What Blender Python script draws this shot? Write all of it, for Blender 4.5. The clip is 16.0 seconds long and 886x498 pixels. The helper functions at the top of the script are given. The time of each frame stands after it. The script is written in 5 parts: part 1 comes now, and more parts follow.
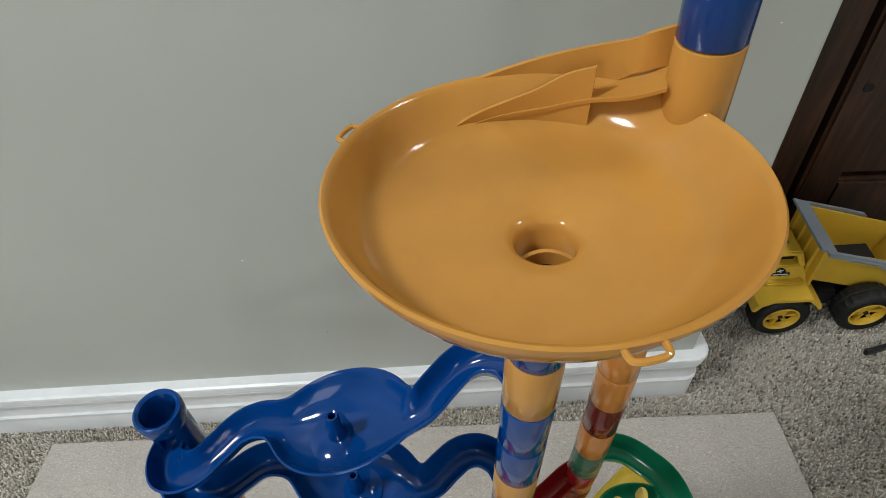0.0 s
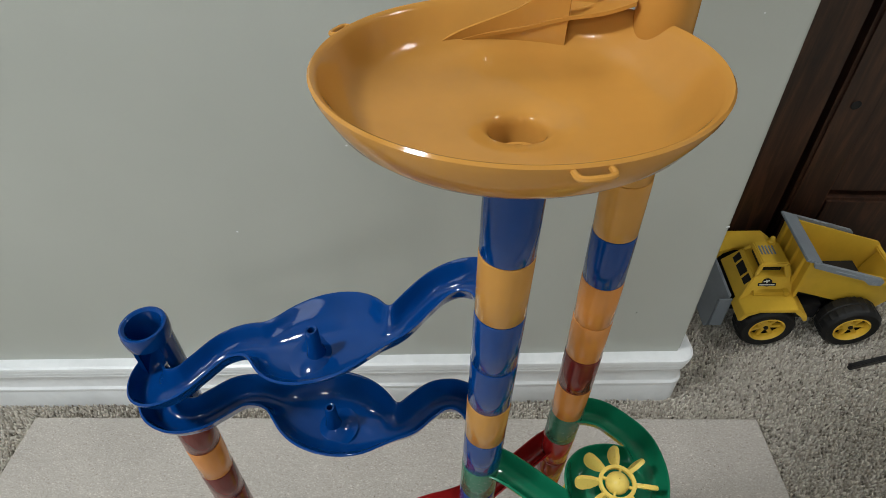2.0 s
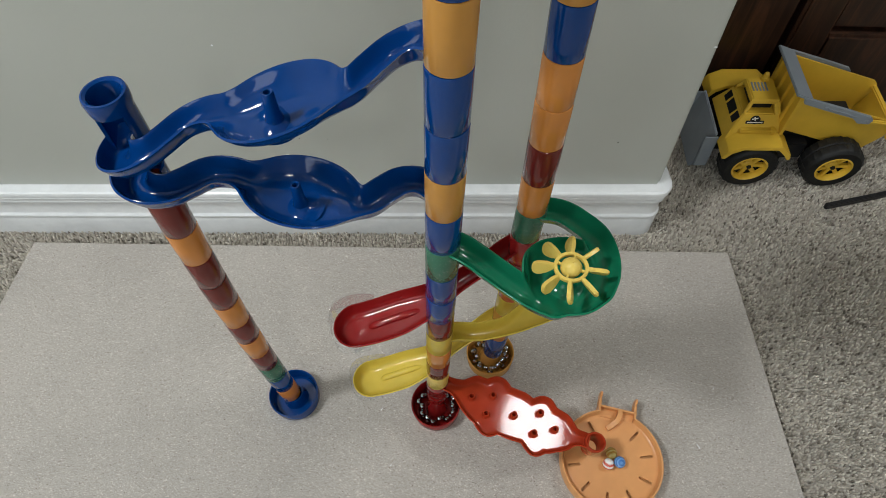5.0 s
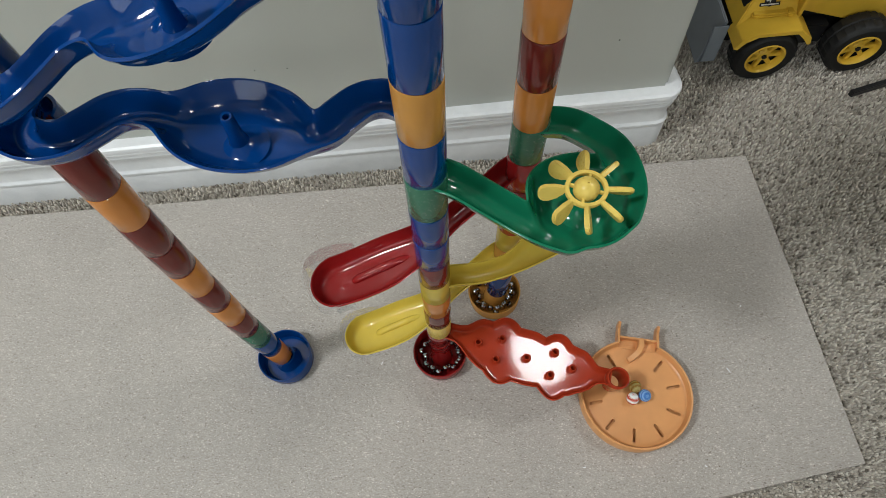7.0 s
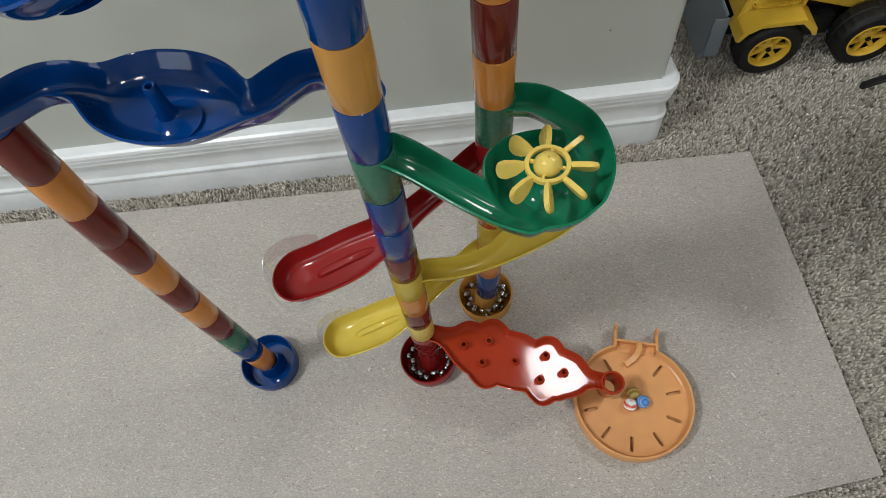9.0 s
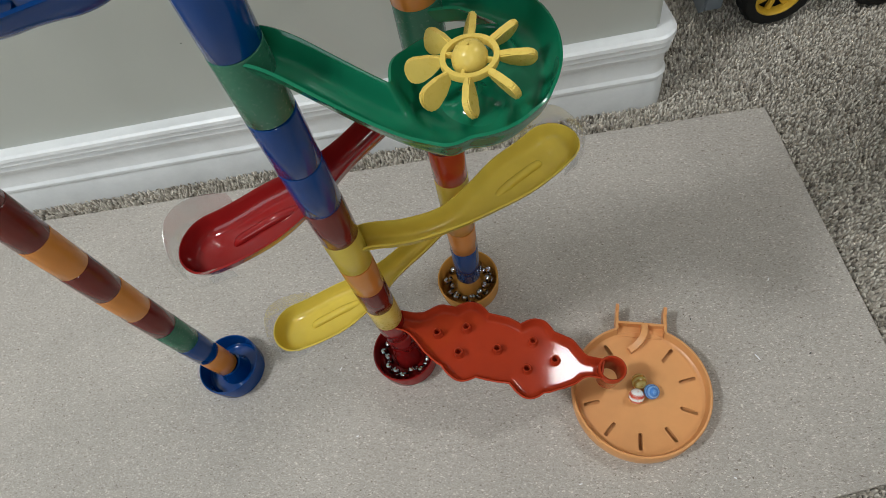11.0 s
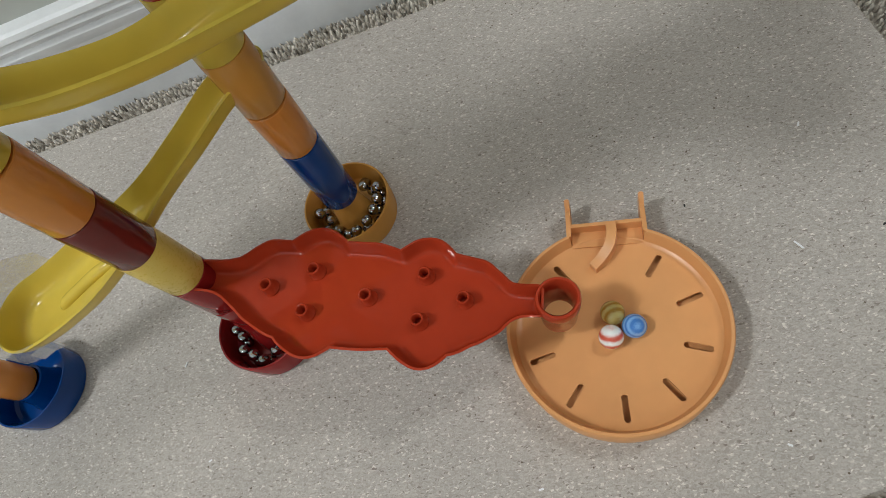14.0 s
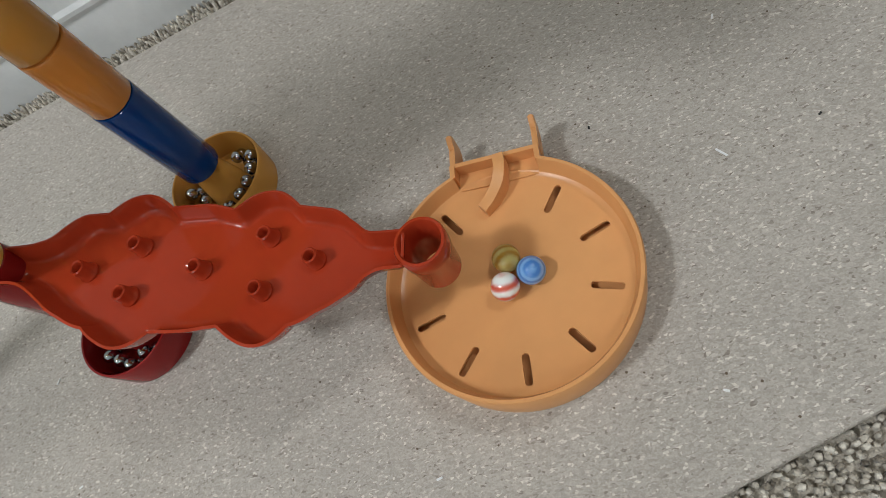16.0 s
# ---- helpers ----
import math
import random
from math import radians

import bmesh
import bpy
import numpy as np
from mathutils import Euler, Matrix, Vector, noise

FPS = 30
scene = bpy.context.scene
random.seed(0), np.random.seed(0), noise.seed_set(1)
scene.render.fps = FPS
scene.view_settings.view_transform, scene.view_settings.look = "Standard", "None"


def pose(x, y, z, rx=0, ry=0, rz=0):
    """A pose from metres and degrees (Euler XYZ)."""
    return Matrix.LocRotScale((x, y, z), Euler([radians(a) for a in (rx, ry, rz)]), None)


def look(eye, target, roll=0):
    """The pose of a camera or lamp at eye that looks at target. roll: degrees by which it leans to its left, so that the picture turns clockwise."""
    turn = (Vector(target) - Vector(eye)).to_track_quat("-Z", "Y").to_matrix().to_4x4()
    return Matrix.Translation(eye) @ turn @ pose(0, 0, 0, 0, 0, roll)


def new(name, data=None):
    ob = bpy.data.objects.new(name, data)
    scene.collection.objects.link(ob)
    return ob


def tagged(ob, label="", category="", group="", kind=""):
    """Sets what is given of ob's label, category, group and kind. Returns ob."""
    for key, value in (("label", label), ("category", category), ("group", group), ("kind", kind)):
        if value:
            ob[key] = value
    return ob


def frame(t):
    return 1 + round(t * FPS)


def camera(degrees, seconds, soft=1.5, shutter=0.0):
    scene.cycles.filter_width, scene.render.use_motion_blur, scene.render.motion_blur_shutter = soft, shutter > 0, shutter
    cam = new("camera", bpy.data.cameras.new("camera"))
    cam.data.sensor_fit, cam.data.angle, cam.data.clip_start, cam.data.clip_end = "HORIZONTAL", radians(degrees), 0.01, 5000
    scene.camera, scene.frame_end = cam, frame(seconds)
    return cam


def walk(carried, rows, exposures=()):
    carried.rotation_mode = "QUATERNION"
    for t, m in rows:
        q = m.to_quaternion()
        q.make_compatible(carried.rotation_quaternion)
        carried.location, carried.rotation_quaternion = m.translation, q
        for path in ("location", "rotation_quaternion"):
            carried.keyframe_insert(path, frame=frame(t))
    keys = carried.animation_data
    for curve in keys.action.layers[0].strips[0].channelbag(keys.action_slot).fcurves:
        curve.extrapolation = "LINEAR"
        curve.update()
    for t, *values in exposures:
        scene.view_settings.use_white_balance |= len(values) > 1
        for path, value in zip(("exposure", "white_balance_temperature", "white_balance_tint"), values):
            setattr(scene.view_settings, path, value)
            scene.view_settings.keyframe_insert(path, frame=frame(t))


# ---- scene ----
cam = camera(72.27, 16.0, soft=0.7)
PATH = [
    (0, (0.0193, -0.1722, 0.9724), (-0.1480, 1.1457, -0.5227), -6.80),
    (0.5, (0.0220, -0.1907, 0.9622), (-0.1498, 1.1392, -0.5217), -5.51),
    (1, (0.0212, -0.2060, 0.9502), (-0.1568, 1.1358, -0.5221), -4.75),
    (1.5, (0.0244, -0.2166, 0.9468), (-0.1451, 1.1499, -0.5036), -4.01),
    (2, (0.0306, -0.2288, 0.9408), (-0.1314, 1.1611, -0.4882), -3.45),
    (2.5, (0.0342, -0.2378, 0.9403), (-0.1296, 1.1663, -0.4744), -3.24),
    (3, (0.0415, -0.2462, 0.9341), (-0.1143, 1.1609, -0.4786), -2.52),
    (3.5, (0.0489, -0.2626, 0.9236), (-0.1031, 1.1502, -0.4839), -2.13),
    (4, (0.0562, -0.2843, 0.9132), (-0.0913, 1.1320, -0.4912), -1.88),
    (4.5, (0.0562, -0.2995, 0.9024), (-0.0700, 0.9722, -0.6361), -1.61),
    (4.7, (0.0631, -0.2946, 0.9085), (-0.0810, 0.8717, -0.7098), -2.32),
    (6.8, (0.0579, -0.2285, 0.8346), (-0.0680, 0.6352, -0.9649), -9.33),
    (7, (0.0622, -0.2326, 0.8244), (-0.0726, 0.6321, -0.9739), -9.93),
    (7.5, (0.0719, -0.2318, 0.8090), (-0.0670, 0.6342, -0.9884), -10.12),
    (8, (0.0890, -0.2376, 0.8063), (-0.0913, 0.6516, -0.9760), -12.22),
    (8.5, (0.0968, -0.2370, 0.7962), (-0.1008, 0.6704, -0.9751), -13.31),
    (9, (0.1034, -0.2395, 0.7838), (-0.0984, 0.6764, -0.9826), -13.61),
    (11.3, (0.1596, -0.2376, 0.6509), (-0.1233, 0.7349, -1.0736), -20.39),
    (11.5, (0.1642, -0.2240, 0.6341), (-0.1160, 0.7389, -1.0963), -20.93),
    (12, (0.1713, -0.2076, 0.5852), (-0.1267, 0.7456, -1.1476), -23.24),
    (12.5, (0.1678, -0.1951, 0.5365), (-0.1208, 0.7530, -1.2006), -24.64),
    (13, (0.1780, -0.1799, 0.4936), (-0.1269, 0.7238, -1.2643), -27.51),
    (13.5, (0.1983, -0.1658, 0.4544), (-0.1235, 0.6834, -1.3275), -30.85),
    (14, (0.2277, -0.1797, 0.4160), (-0.1327, 0.7197, -1.3336), -33.84),
    (14.5, (0.2579, -0.1826, 0.3780), (-0.1109, 0.7246, -1.3659), -35.80),
    (15, (0.2817, -0.1937, 0.3432), (-0.1111, 0.7637, -1.3682), -38.22),
    (15.5, (0.2864, -0.1933, 0.3288), (-0.1091, 0.7449, -1.3927), -40.27),
    (16, (0.2873, -0.1961, 0.3208), (-0.1063, 0.7369, -1.4039), -41.25),
]
walk(cam, [(t, look(eye, target, roll)) for t, eye, target, roll in PATH])

# ---------------------------------------------------------------- light
world = bpy.data.worlds.new("room_world")
scene.world = world
world.use_nodes = True
world.node_tree.nodes["Background"].inputs["Color"].default_value = (0.9, 0.95, 1.0, 1)
world.node_tree.nodes["Background"].inputs["Strength"].default_value = 0.02
CEILING = 2.42


def lamp(name, x, y, size, watts, colour):
    data = bpy.data.lights.new(name, "AREA")
    data.shape, data.size, data.energy, data.color = "DISK", size, watts, colour
    ob = new(name, data)
    ob.matrix_world = pose(x, y, CEILING - 0.03)
    return ob


# the third lamp is an added fill, out of view behind the camera
LAMPS = [(1.60, 0.43, 0.40, 12.0), (-1.15, -0.45, 0.32, 31.0), (0.60, -2.10, 0.32, 8.0)]
for lx, ly, lsize, lwatts in LAMPS:
    lamp("ceiling_lamp_light", lx, ly, lsize, lwatts, (0.915, 0.97, 1.0))
# soft fill for the wall, added behind the camera in an invented window
fill_light = bpy.data.lights.new("window_daylight", "AREA")
fill_light.shape, fill_light.size, fill_light.size_y, fill_light.energy, fill_light.color = "RECTANGLE", 1.5, 1.15, 18.0, (0.84, 0.93, 1.0)
new("window_daylight", fill_light).matrix_world = pose(-1.15, -2.68, 1.55, 90, 0, 0)
scene.view_settings.exposure = 0.0


# ---------------------------------------------------------------- materials
def material(name):
    m = bpy.data.materials.new(name)
    m.use_nodes = True
    return m, m.node_tree.nodes, m.node_tree.links, m.node_tree.nodes["Principled BSDF"]


def node(nodes, kind, **values):
    n = nodes.new(kind)
    for key, value in values.items():
        n.inputs[key.replace("_", " ")].default_value = value
    return n


def ramp(nodes, stops):
    n = nodes.new("ShaderNodeValToRGB")
    while len(n.color_ramp.elements) < len(stops):
        n.color_ramp.elements.new(0.5)
    for e, (at, c) in zip(n.color_ramp.elements, stops):
        e.position, e.color = at, (*c, 1)
    return n


def plastic(name, colour, rough=0.2, glow_through=0.0, fade=0.05):
    """Moulded glossy plastic with faint flow marks, scuffs and dust."""
    m, nodes, links, b = material(name)
    co = nodes.new("ShaderNodeTexCoord")
    big = node(nodes, "ShaderNodeTexNoise", Scale=38.0, Detail=3.0)
    links.new(co.outputs["Object"], big.inputs["Vector"])
    r = ramp(nodes, [(0.3, tuple(c * (1 - fade) for c in colour)), (0.75, tuple(min(1, c * (1 + fade)) for c in colour))])
    links.new(big.outputs["Fac"], r.inputs["Fac"])
    links.new(r.outputs["Color"], b.inputs["Base Color"])
    scuff = node(nodes, "ShaderNodeTexNoise", Scale=420.0, Detail=5.0, Roughness=0.7)
    links.new(co.outputs["Object"], scuff.inputs["Vector"])
    rr = nodes.new("ShaderNodeMapRange")
    rr.inputs["From Min"].default_value, rr.inputs["From Max"].default_value = 0.35, 0.75
    rr.inputs["To Min"].default_value, rr.inputs["To Max"].default_value = rough * 0.92, rough * 1.2
    links.new(scuff.outputs["Fac"], rr.inputs["Value"])
    links.new(rr.outputs["Result"], b.inputs["Roughness"])
    bump = node(nodes, "ShaderNodeBump", Strength=0.02, Distance=0.0003)
    links.new(big.outputs["Fac"], bump.inputs["Height"])
    links.new(bump.outputs["Normal"], b.inputs["Normal"])
    b.inputs["IOR"].default_value = 1.40
    if glow_through:
        thin = nodes.new("ShaderNodeBsdfTranslucent")
        links.new(r.outputs["Color"], thin.inputs["Color"])
        mix = nodes.new("ShaderNodeMixShader")
        mix.inputs["Fac"].default_value = glow_through
        links.new(b.outputs["BSDF"], mix.inputs[1])
        links.new(thin.outputs["BSDF"], mix.inputs[2])
        links.new(mix.outputs["Shader"], nodes["Material Output"].inputs["Surface"])
    return m


BLUE = plastic("blue_plastic", (0.0012, 0.043, 0.20), 0.09)
YELLOW_ORANGE = plastic("amber_plastic", (0.60, 0.286, 0.060), 0.10, 0.12)
ORANGE = plastic("orange_plastic", (0.62, 0.235, 0.05), 0.10)
CATCH = plastic("light_orange_plastic", (0.80, 0.385, 0.15), 0.30, 0.12)
MAROON = plastic("maroon_plastic", (0.15, 0.019, 0.015), 0.10)
RED = plastic("red_plastic", (0.46, 0.048, 0.017), 0.06, 0.15)
DARK_RED = plastic("dark_red_plastic", (0.27, 0.012, 0.012), 0.10)
GREEN = plastic("green_plastic", (0.008, 0.17, 0.085), 0.10)
DULL_GREEN = plastic("dull_green_plastic", (0.03, 0.15, 0.09), 0.25)
YELLOW = plastic("yellow_plastic", (0.80, 0.62, 0.10), 0.14, 0.25)
PALE_YELLOW = plastic("pale_yellow_plastic", (0.84, 0.62, 0.14), 0.28, 0.1)
TRUCK_YELLOW = plastic("truck_yellow_plastic", (0.72, 0.45, 0.045), 0.38)
TRUCK_GREY = plastic("truck_grey_plastic", (0.25, 0.28, 0.31), 0.35)
TRUCK_BLACK = plastic("black_plastic", (0.009, 0.009, 0.010), 0.45)
TYRE = plastic("tyre_plastic", (0.008, 0.008, 0.008), 0.55)
DECAL_WHITE = plastic("decal_white", (0.75, 0.75, 0.72), 0.4)
BLACK_METAL = plastic("black_metal", (0.012, 0.012, 0.013), 0.4)


def wall_paint():
    m, nodes, links, b = material("grey_green_wall_paint")
    co = nodes.new("ShaderNodeTexCoord")
    cloud = node(nodes, "ShaderNodeTexNoise", Scale=3.0, Detail=4.0)
    links.new(co.outputs["Object"], cloud.inputs["Vector"])
    r = ramp(nodes, [(0.3, (0.43, 0.44, 0.40)), (0.7, (0.47, 0.48, 0.44))])
    links.new(cloud.outputs["Fac"], r.inputs["Fac"])
    links.new(r.outputs["Color"], b.inputs["Base Color"])
    b.inputs["Roughness"].default_value = 0.55
    stipple = node(nodes, "ShaderNodeTexNoise", Scale=260.0, Detail=3.0)
    links.new(co.outputs["Object"], stipple.inputs["Vector"])
    bump = node(nodes, "ShaderNodeBump", Strength=0.12, Distance=0.001)
    links.new(stipple.outputs["Fac"], bump.inputs["Height"])
    links.new(bump.outputs["Normal"], b.inputs["Normal"])
    return m


def trim_paint():
    m, nodes, links, b = material("white_gloss_trim_paint")
    co = nodes.new("ShaderNodeTexCoord")
    dirt = node(nodes, "ShaderNodeTexNoise", Scale=14.0, Detail=6.0, Roughness=0.7)
    links.new(co.outputs["Object"], dirt.inputs["Vector"])
    r = ramp(nodes, [(0.3, (0.70, 0.71, 0.72)), (0.6, (0.80, 0.81, 0.82))])
    links.new(dirt.outputs["Fac"], r.inputs["Fac"])
    links.new(r.outputs["Color"], b.inputs["Base Color"])
    b.inputs["Roughness"].default_value = 0.3
    return m


def particle_board():
    """Pressed wood chips: pale flakes of many sizes with a few dark specks."""
    m, nodes, links, b = material("particle_board")
    co = nodes.new("ShaderNodeTexCoord")
    turn = nodes.new("ShaderNodeMapping")
    turn.inputs["Scale"].default_value = (1.0, 1.7, 1.0)
    links.new(co.outputs["Object"], turn.inputs["Vector"])
    warp = node(nodes, "ShaderNodeTexNoise", Scale=260.0, Detail=2.0)
    links.new(turn.outputs["Vector"], warp.inputs["Vector"])
    bend = nodes.new("ShaderNodeMix")
    bend.data_type, bend.blend_type = "RGBA", "LINEAR_LIGHT"
    bend.inputs["Factor"].default_value = 0.0022
    links.new(turn.outputs["Vector"], bend.inputs["A"])
    links.new(warp.outputs["Color"], bend.inputs["B"])
    flakes = node(nodes, "ShaderNodeTexVoronoi", Scale=600.0, Randomness=1.0)
    links.new(bend.outputs["Result"], flakes.inputs["Vector"])
    tone = nodes.new("ShaderNodeSeparateColor")
    links.new(flakes.outputs["Color"], tone.inputs["Color"])
    r1 = ramp(nodes, [(0.0, (0.23, 0.195, 0.165)), (0.05, (0.36, 0.325, 0.29)), (0.50, (0.425, 0.388, 0.35)), (0.92, (0.48, 0.443, 0.402)), (1.0, (0.70, 0.66, 0.60))])
    links.new(tone.outputs["Red"], r1.inputs["Fac"])
    fine = node(nodes, "ShaderNodeTexNoise", Scale=900.0, Detail=3.0)
    links.new(co.outputs["Object"], fine.inputs["Vector"])
    r2 = ramp(nodes, [(0.25, (0.82, 0.81, 0.80)), (0.7, (1.08, 1.08, 1.08))])
    links.new(fine.outputs["Fac"], r2.inputs["Fac"])
    mul = nodes.new("ShaderNodeMix")
    mul.data_type, mul.blend_type = "RGBA", "MULTIPLY"
    mul.inputs["Factor"].default_value = 1.0
    links.new(r1.outputs["Color"], mul.inputs["A"])
    links.new(r2.outputs["Color"], mul.inputs["B"])
    patch = node(nodes, "ShaderNodeTexNoise", Scale=7.0, Detail=3.0)
    links.new(co.outputs["Object"], patch.inputs["Vector"])
    r3 = ramp(nodes, [(0.3, (0.93, 0.93, 0.93)), (0.7, (1.05, 1.05, 1.05))])
    links.new(patch.outputs["Fac"], r3.inputs["Fac"])
    mul2 = nodes.new("ShaderNodeMix")
    mul2.data_type, mul2.blend_type = "RGBA", "MULTIPLY"
    mul2.inputs["Factor"].default_value = 1.0
    links.new(mul.outputs["Result"], mul2.inputs["A"])
    links.new(r3.outputs["Color"], mul2.inputs["B"])
    specks = node(nodes, "ShaderNodeTexVoronoi", Scale=75.0)
    links.new(co.outputs["Object"], specks.inputs["Vector"])
    near = nodes.new("ShaderNodeMath")
    near.operation, near.inputs[1].default_value = "LESS_THAN", 0.055
    links.new(specks.outputs["Distance"], near.inputs[0])
    dark = nodes.new("ShaderNodeMix")
    dark.data_type = "RGBA"
    dark.inputs["B"].default_value = (0.12, 0.085, 0.055, 1)
    links.new(near.outputs["Value"], dark.inputs["Factor"])
    links.new(mul2.outputs["Result"], dark.inputs["A"])
    links.new(dark.outputs["Result"], b.inputs["Base Color"])
    b.inputs["Roughness"].default_value = 0.62
    bump = node(nodes, "ShaderNodeBump", Strength=0.15, Distance=0.0004)
    links.new(tone.outputs["Green"], bump.inputs["Height"])
    links.new(bump.outputs["Normal"], b.inputs["Normal"])
    return m


def carpet_fibre(name, island):
    m, nodes, links, b = material(name)
    co = nodes.new("ShaderNodeTexCoord")
    fibre = node(nodes, "ShaderNodeTexNoise", Scale=700.0, Detail=3.0)
    links.new(co.outputs["Object"], fibre.inputs["Vector"])
    stops = [(0.10, (0.08, 0.062, 0.044)), (0.24, (0.38, 0.335, 0.275)), (0.6, (0.58, 0.53, 0.46)), (1.0, (0.78, 0.725, 0.64))]
    r = ramp(nodes, stops)
    if island:
        geo = nodes.new("ShaderNodeNewGeometry")
        mix = nodes.new("ShaderNodeMath")
        mix.operation = "MULTIPLY_ADD"
        mix.inputs[1].default_value = 0.82
        links.new(geo.outputs["Random Per Island"], mix.inputs[0])
        half = nodes.new("ShaderNodeMath")
        half.operation = "MULTIPLY"
        half.inputs[1].default_value = 0.25
        links.new(fibre.outputs["Fac"], half.inputs[0])
        links.new(half.outputs["Value"], mix.inputs[2])
        links.new(mix.outputs["Value"], r.inputs["Fac"])
    else:
        links.new(fibre.outputs["Fac"], r.inputs["Fac"])
    links.new(r.outputs["Color"], b.inputs["Base Color"])
    b.inputs["Roughness"].default_value = 0.95
    b.inputs["Sheen Weight"].default_value = 0.2
    bump = node(nodes, "ShaderNodeBump", Strength=0.5, Distance=0.002)
    links.new(fibre.outputs["Fac"], bump.inputs["Height"])
    links.new(bump.outputs["Normal"], b.inputs["Normal"])
    return m


def dark_wood():
    m, nodes, links, b = material("dark_stained_pine")
    co = nodes.new("ShaderNodeTexCoord")
    size = nodes.new("ShaderNodeMapping")
    size.inputs["Scale"].default_value = (22.0, 22.0, 1.6)
    links.new(co.outputs["Object"], size.inputs["Vector"])
    grain = node(nodes, "ShaderNodeTexNoise", Scale=2.2, Detail=6.0, Roughness=0.65, Distortion=1.2)
    links.new(size.outputs["Vector"], grain.inputs["Vector"])
    r = ramp(nodes, [(0.25, (0.009, 0.0045, 0.003)), (0.5, (0.040, 0.017, 0.009)), (0.75, (0.105, 0.043, 0.021))])
    links.new(grain.outputs["Fac"], r.inputs["Fac"])
    links.new(r.outputs["Color"], b.inputs["Base Color"])
    b.inputs["Roughness"].default_value = 0.42
    bump = node(nodes, "ShaderNodeBump", Strength=0.2, Distance=0.001)
    links.new(grain.outputs["Fac"], bump.inputs["Height"])
    links.new(bump.outputs["Normal"], b.inputs["Normal"])
    return m


def steel():
    m, nodes, links, b = material("polished_steel")
    b.inputs["Base Color"].default_value = (0.42, 0.42, 0.44, 1)
    b.inputs["Metallic"].default_value = 1.0
    b.inputs["Roughness"].default_value = 0.12
    return m


def clear_film(name="clear_plastic_film", milky=0.06):
    m, nodes, links, b = material(name)
    clear = nodes.new("ShaderNodeBsdfTransparent")
    clear.inputs["Color"].default_value = (0.99, 0.99, 0.99, 1)
    gloss = nodes.new("ShaderNodeBsdfGlossy")
    gloss.inputs["Roughness"].default_value = 0.15
    mix = nodes.new("ShaderNodeMixShader")
    mix.inputs["Fac"].default_value = 0.15
    haze = nodes.new("ShaderNodeMixShader")
    haze.inputs["Fac"].default_value = milky
    milk = nodes.new("ShaderNodeBsdfDiffuse")
    milk.inputs["Color"].default_value = (0.8, 0.8, 0.8, 1)
    links.new(milk.outputs["BSDF"], haze.inputs[2])
    links.new(clear.outputs["BSDF"], mix.inputs[1])
    links.new(gloss.outputs["BSDF"], mix.inputs[2])
    links.new(mix.outputs["Shader"], haze.inputs[1])
    links.new(haze.outputs["Shader"], nodes["Material Output"].inputs["Surface"])
    return m


def marble_glass(name, base, stripe, bands, see):
    m, nodes, links, b = material(name)
    co = nodes.new("ShaderNodeTexCoord")
    wave = nodes.new("ShaderNodeTexWave")
    wave.wave_type, wave.bands_direction = "BANDS", "Z"
    wave.inputs["Scale"].default_value = bands
    wave.inputs["Distortion"].default_value = 3.0
    wave.inputs["Detail Scale"].default_value = 140.0
    wave.inputs["Detail"].default_value = 1.0
    links.new(co.outputs["Object"], wave.inputs["Vector"])
    r = ramp(nodes, [(0.42, base), (0.58, stripe)])
    links.new(wave.outputs["Fac"], r.inputs["Fac"])
    links.new(r.outputs["Color"], b.inputs["Base Color"])
    b.inputs["Roughness"].default_value = 0.05
    b.inputs["Transmission Weight"].default_value = see
    b.inputs["Coat Weight"].default_value = 0.5
    return m


def lamp_glow():
    m, nodes, links, b = material("lit_lamp_diffuser")
    b.inputs["Base Color"].default_value = (0.9, 0.9, 0.9, 1)
    b.inputs["Emission Color"].default_value = (1.0, 0.94, 0.85, 1)
    b.inputs["Emission Strength"].default_value = 12.0
    return m


WALL, TRIM, BOARD, WOOD, STEEL, FILM = wall_paint(), trim_paint(), particle_board(), dark_wood(), steel(), clear_film()
CARPET, TUFT, GLOW = carpet_fibre("carpet_backing", False), carpet_fibre("carpet_yarn", True), lamp_glow()
TAPE = clear_film("milky_tape", 0.22)
CEIL = plastic("white_ceiling_paint", (0.68, 0.68, 0.66), 0.8, 0.0, 0.03)


# ---------------------------------------------------------------- mesh helpers
def finish(bm, name, mat, smooth=35):
    bmesh.ops.recalc_face_normals(bm, faces=bm.faces)
    me = bpy.data.meshes.new(name)
    bm.to_mesh(me)
    bm.free()
    me.materials.append(mat)
    if smooth:
        me.polygons.foreach_set("use_smooth", [True] * len(me.polygons))
        me.set_sharp_from_angle(angle=radians(smooth))
    return me


def part(name, bm, mat, parent, label="", smooth=35):
    ob = new(name, finish(bm, name, mat, smooth))
    ob.parent = parent
    if label:
        tagged(ob, label)
    return ob


def thing(name, x, y, z, label, category, group="", rz=0.0):
    ob = new(name)
    ob.empty_display_size = 0.01
    ob.matrix_world = pose(x, y, z, 0, 0, rz)
    return tagged(ob, label, category, group)


def solid(name, bm, mat, label, category, group="", kind="", at=None, smooth=35):
    ob = new(name, finish(bm, name, mat, smooth))
    if at is not None:
        ob.matrix_world = at
    return tagged(ob, label, category, group, kind)


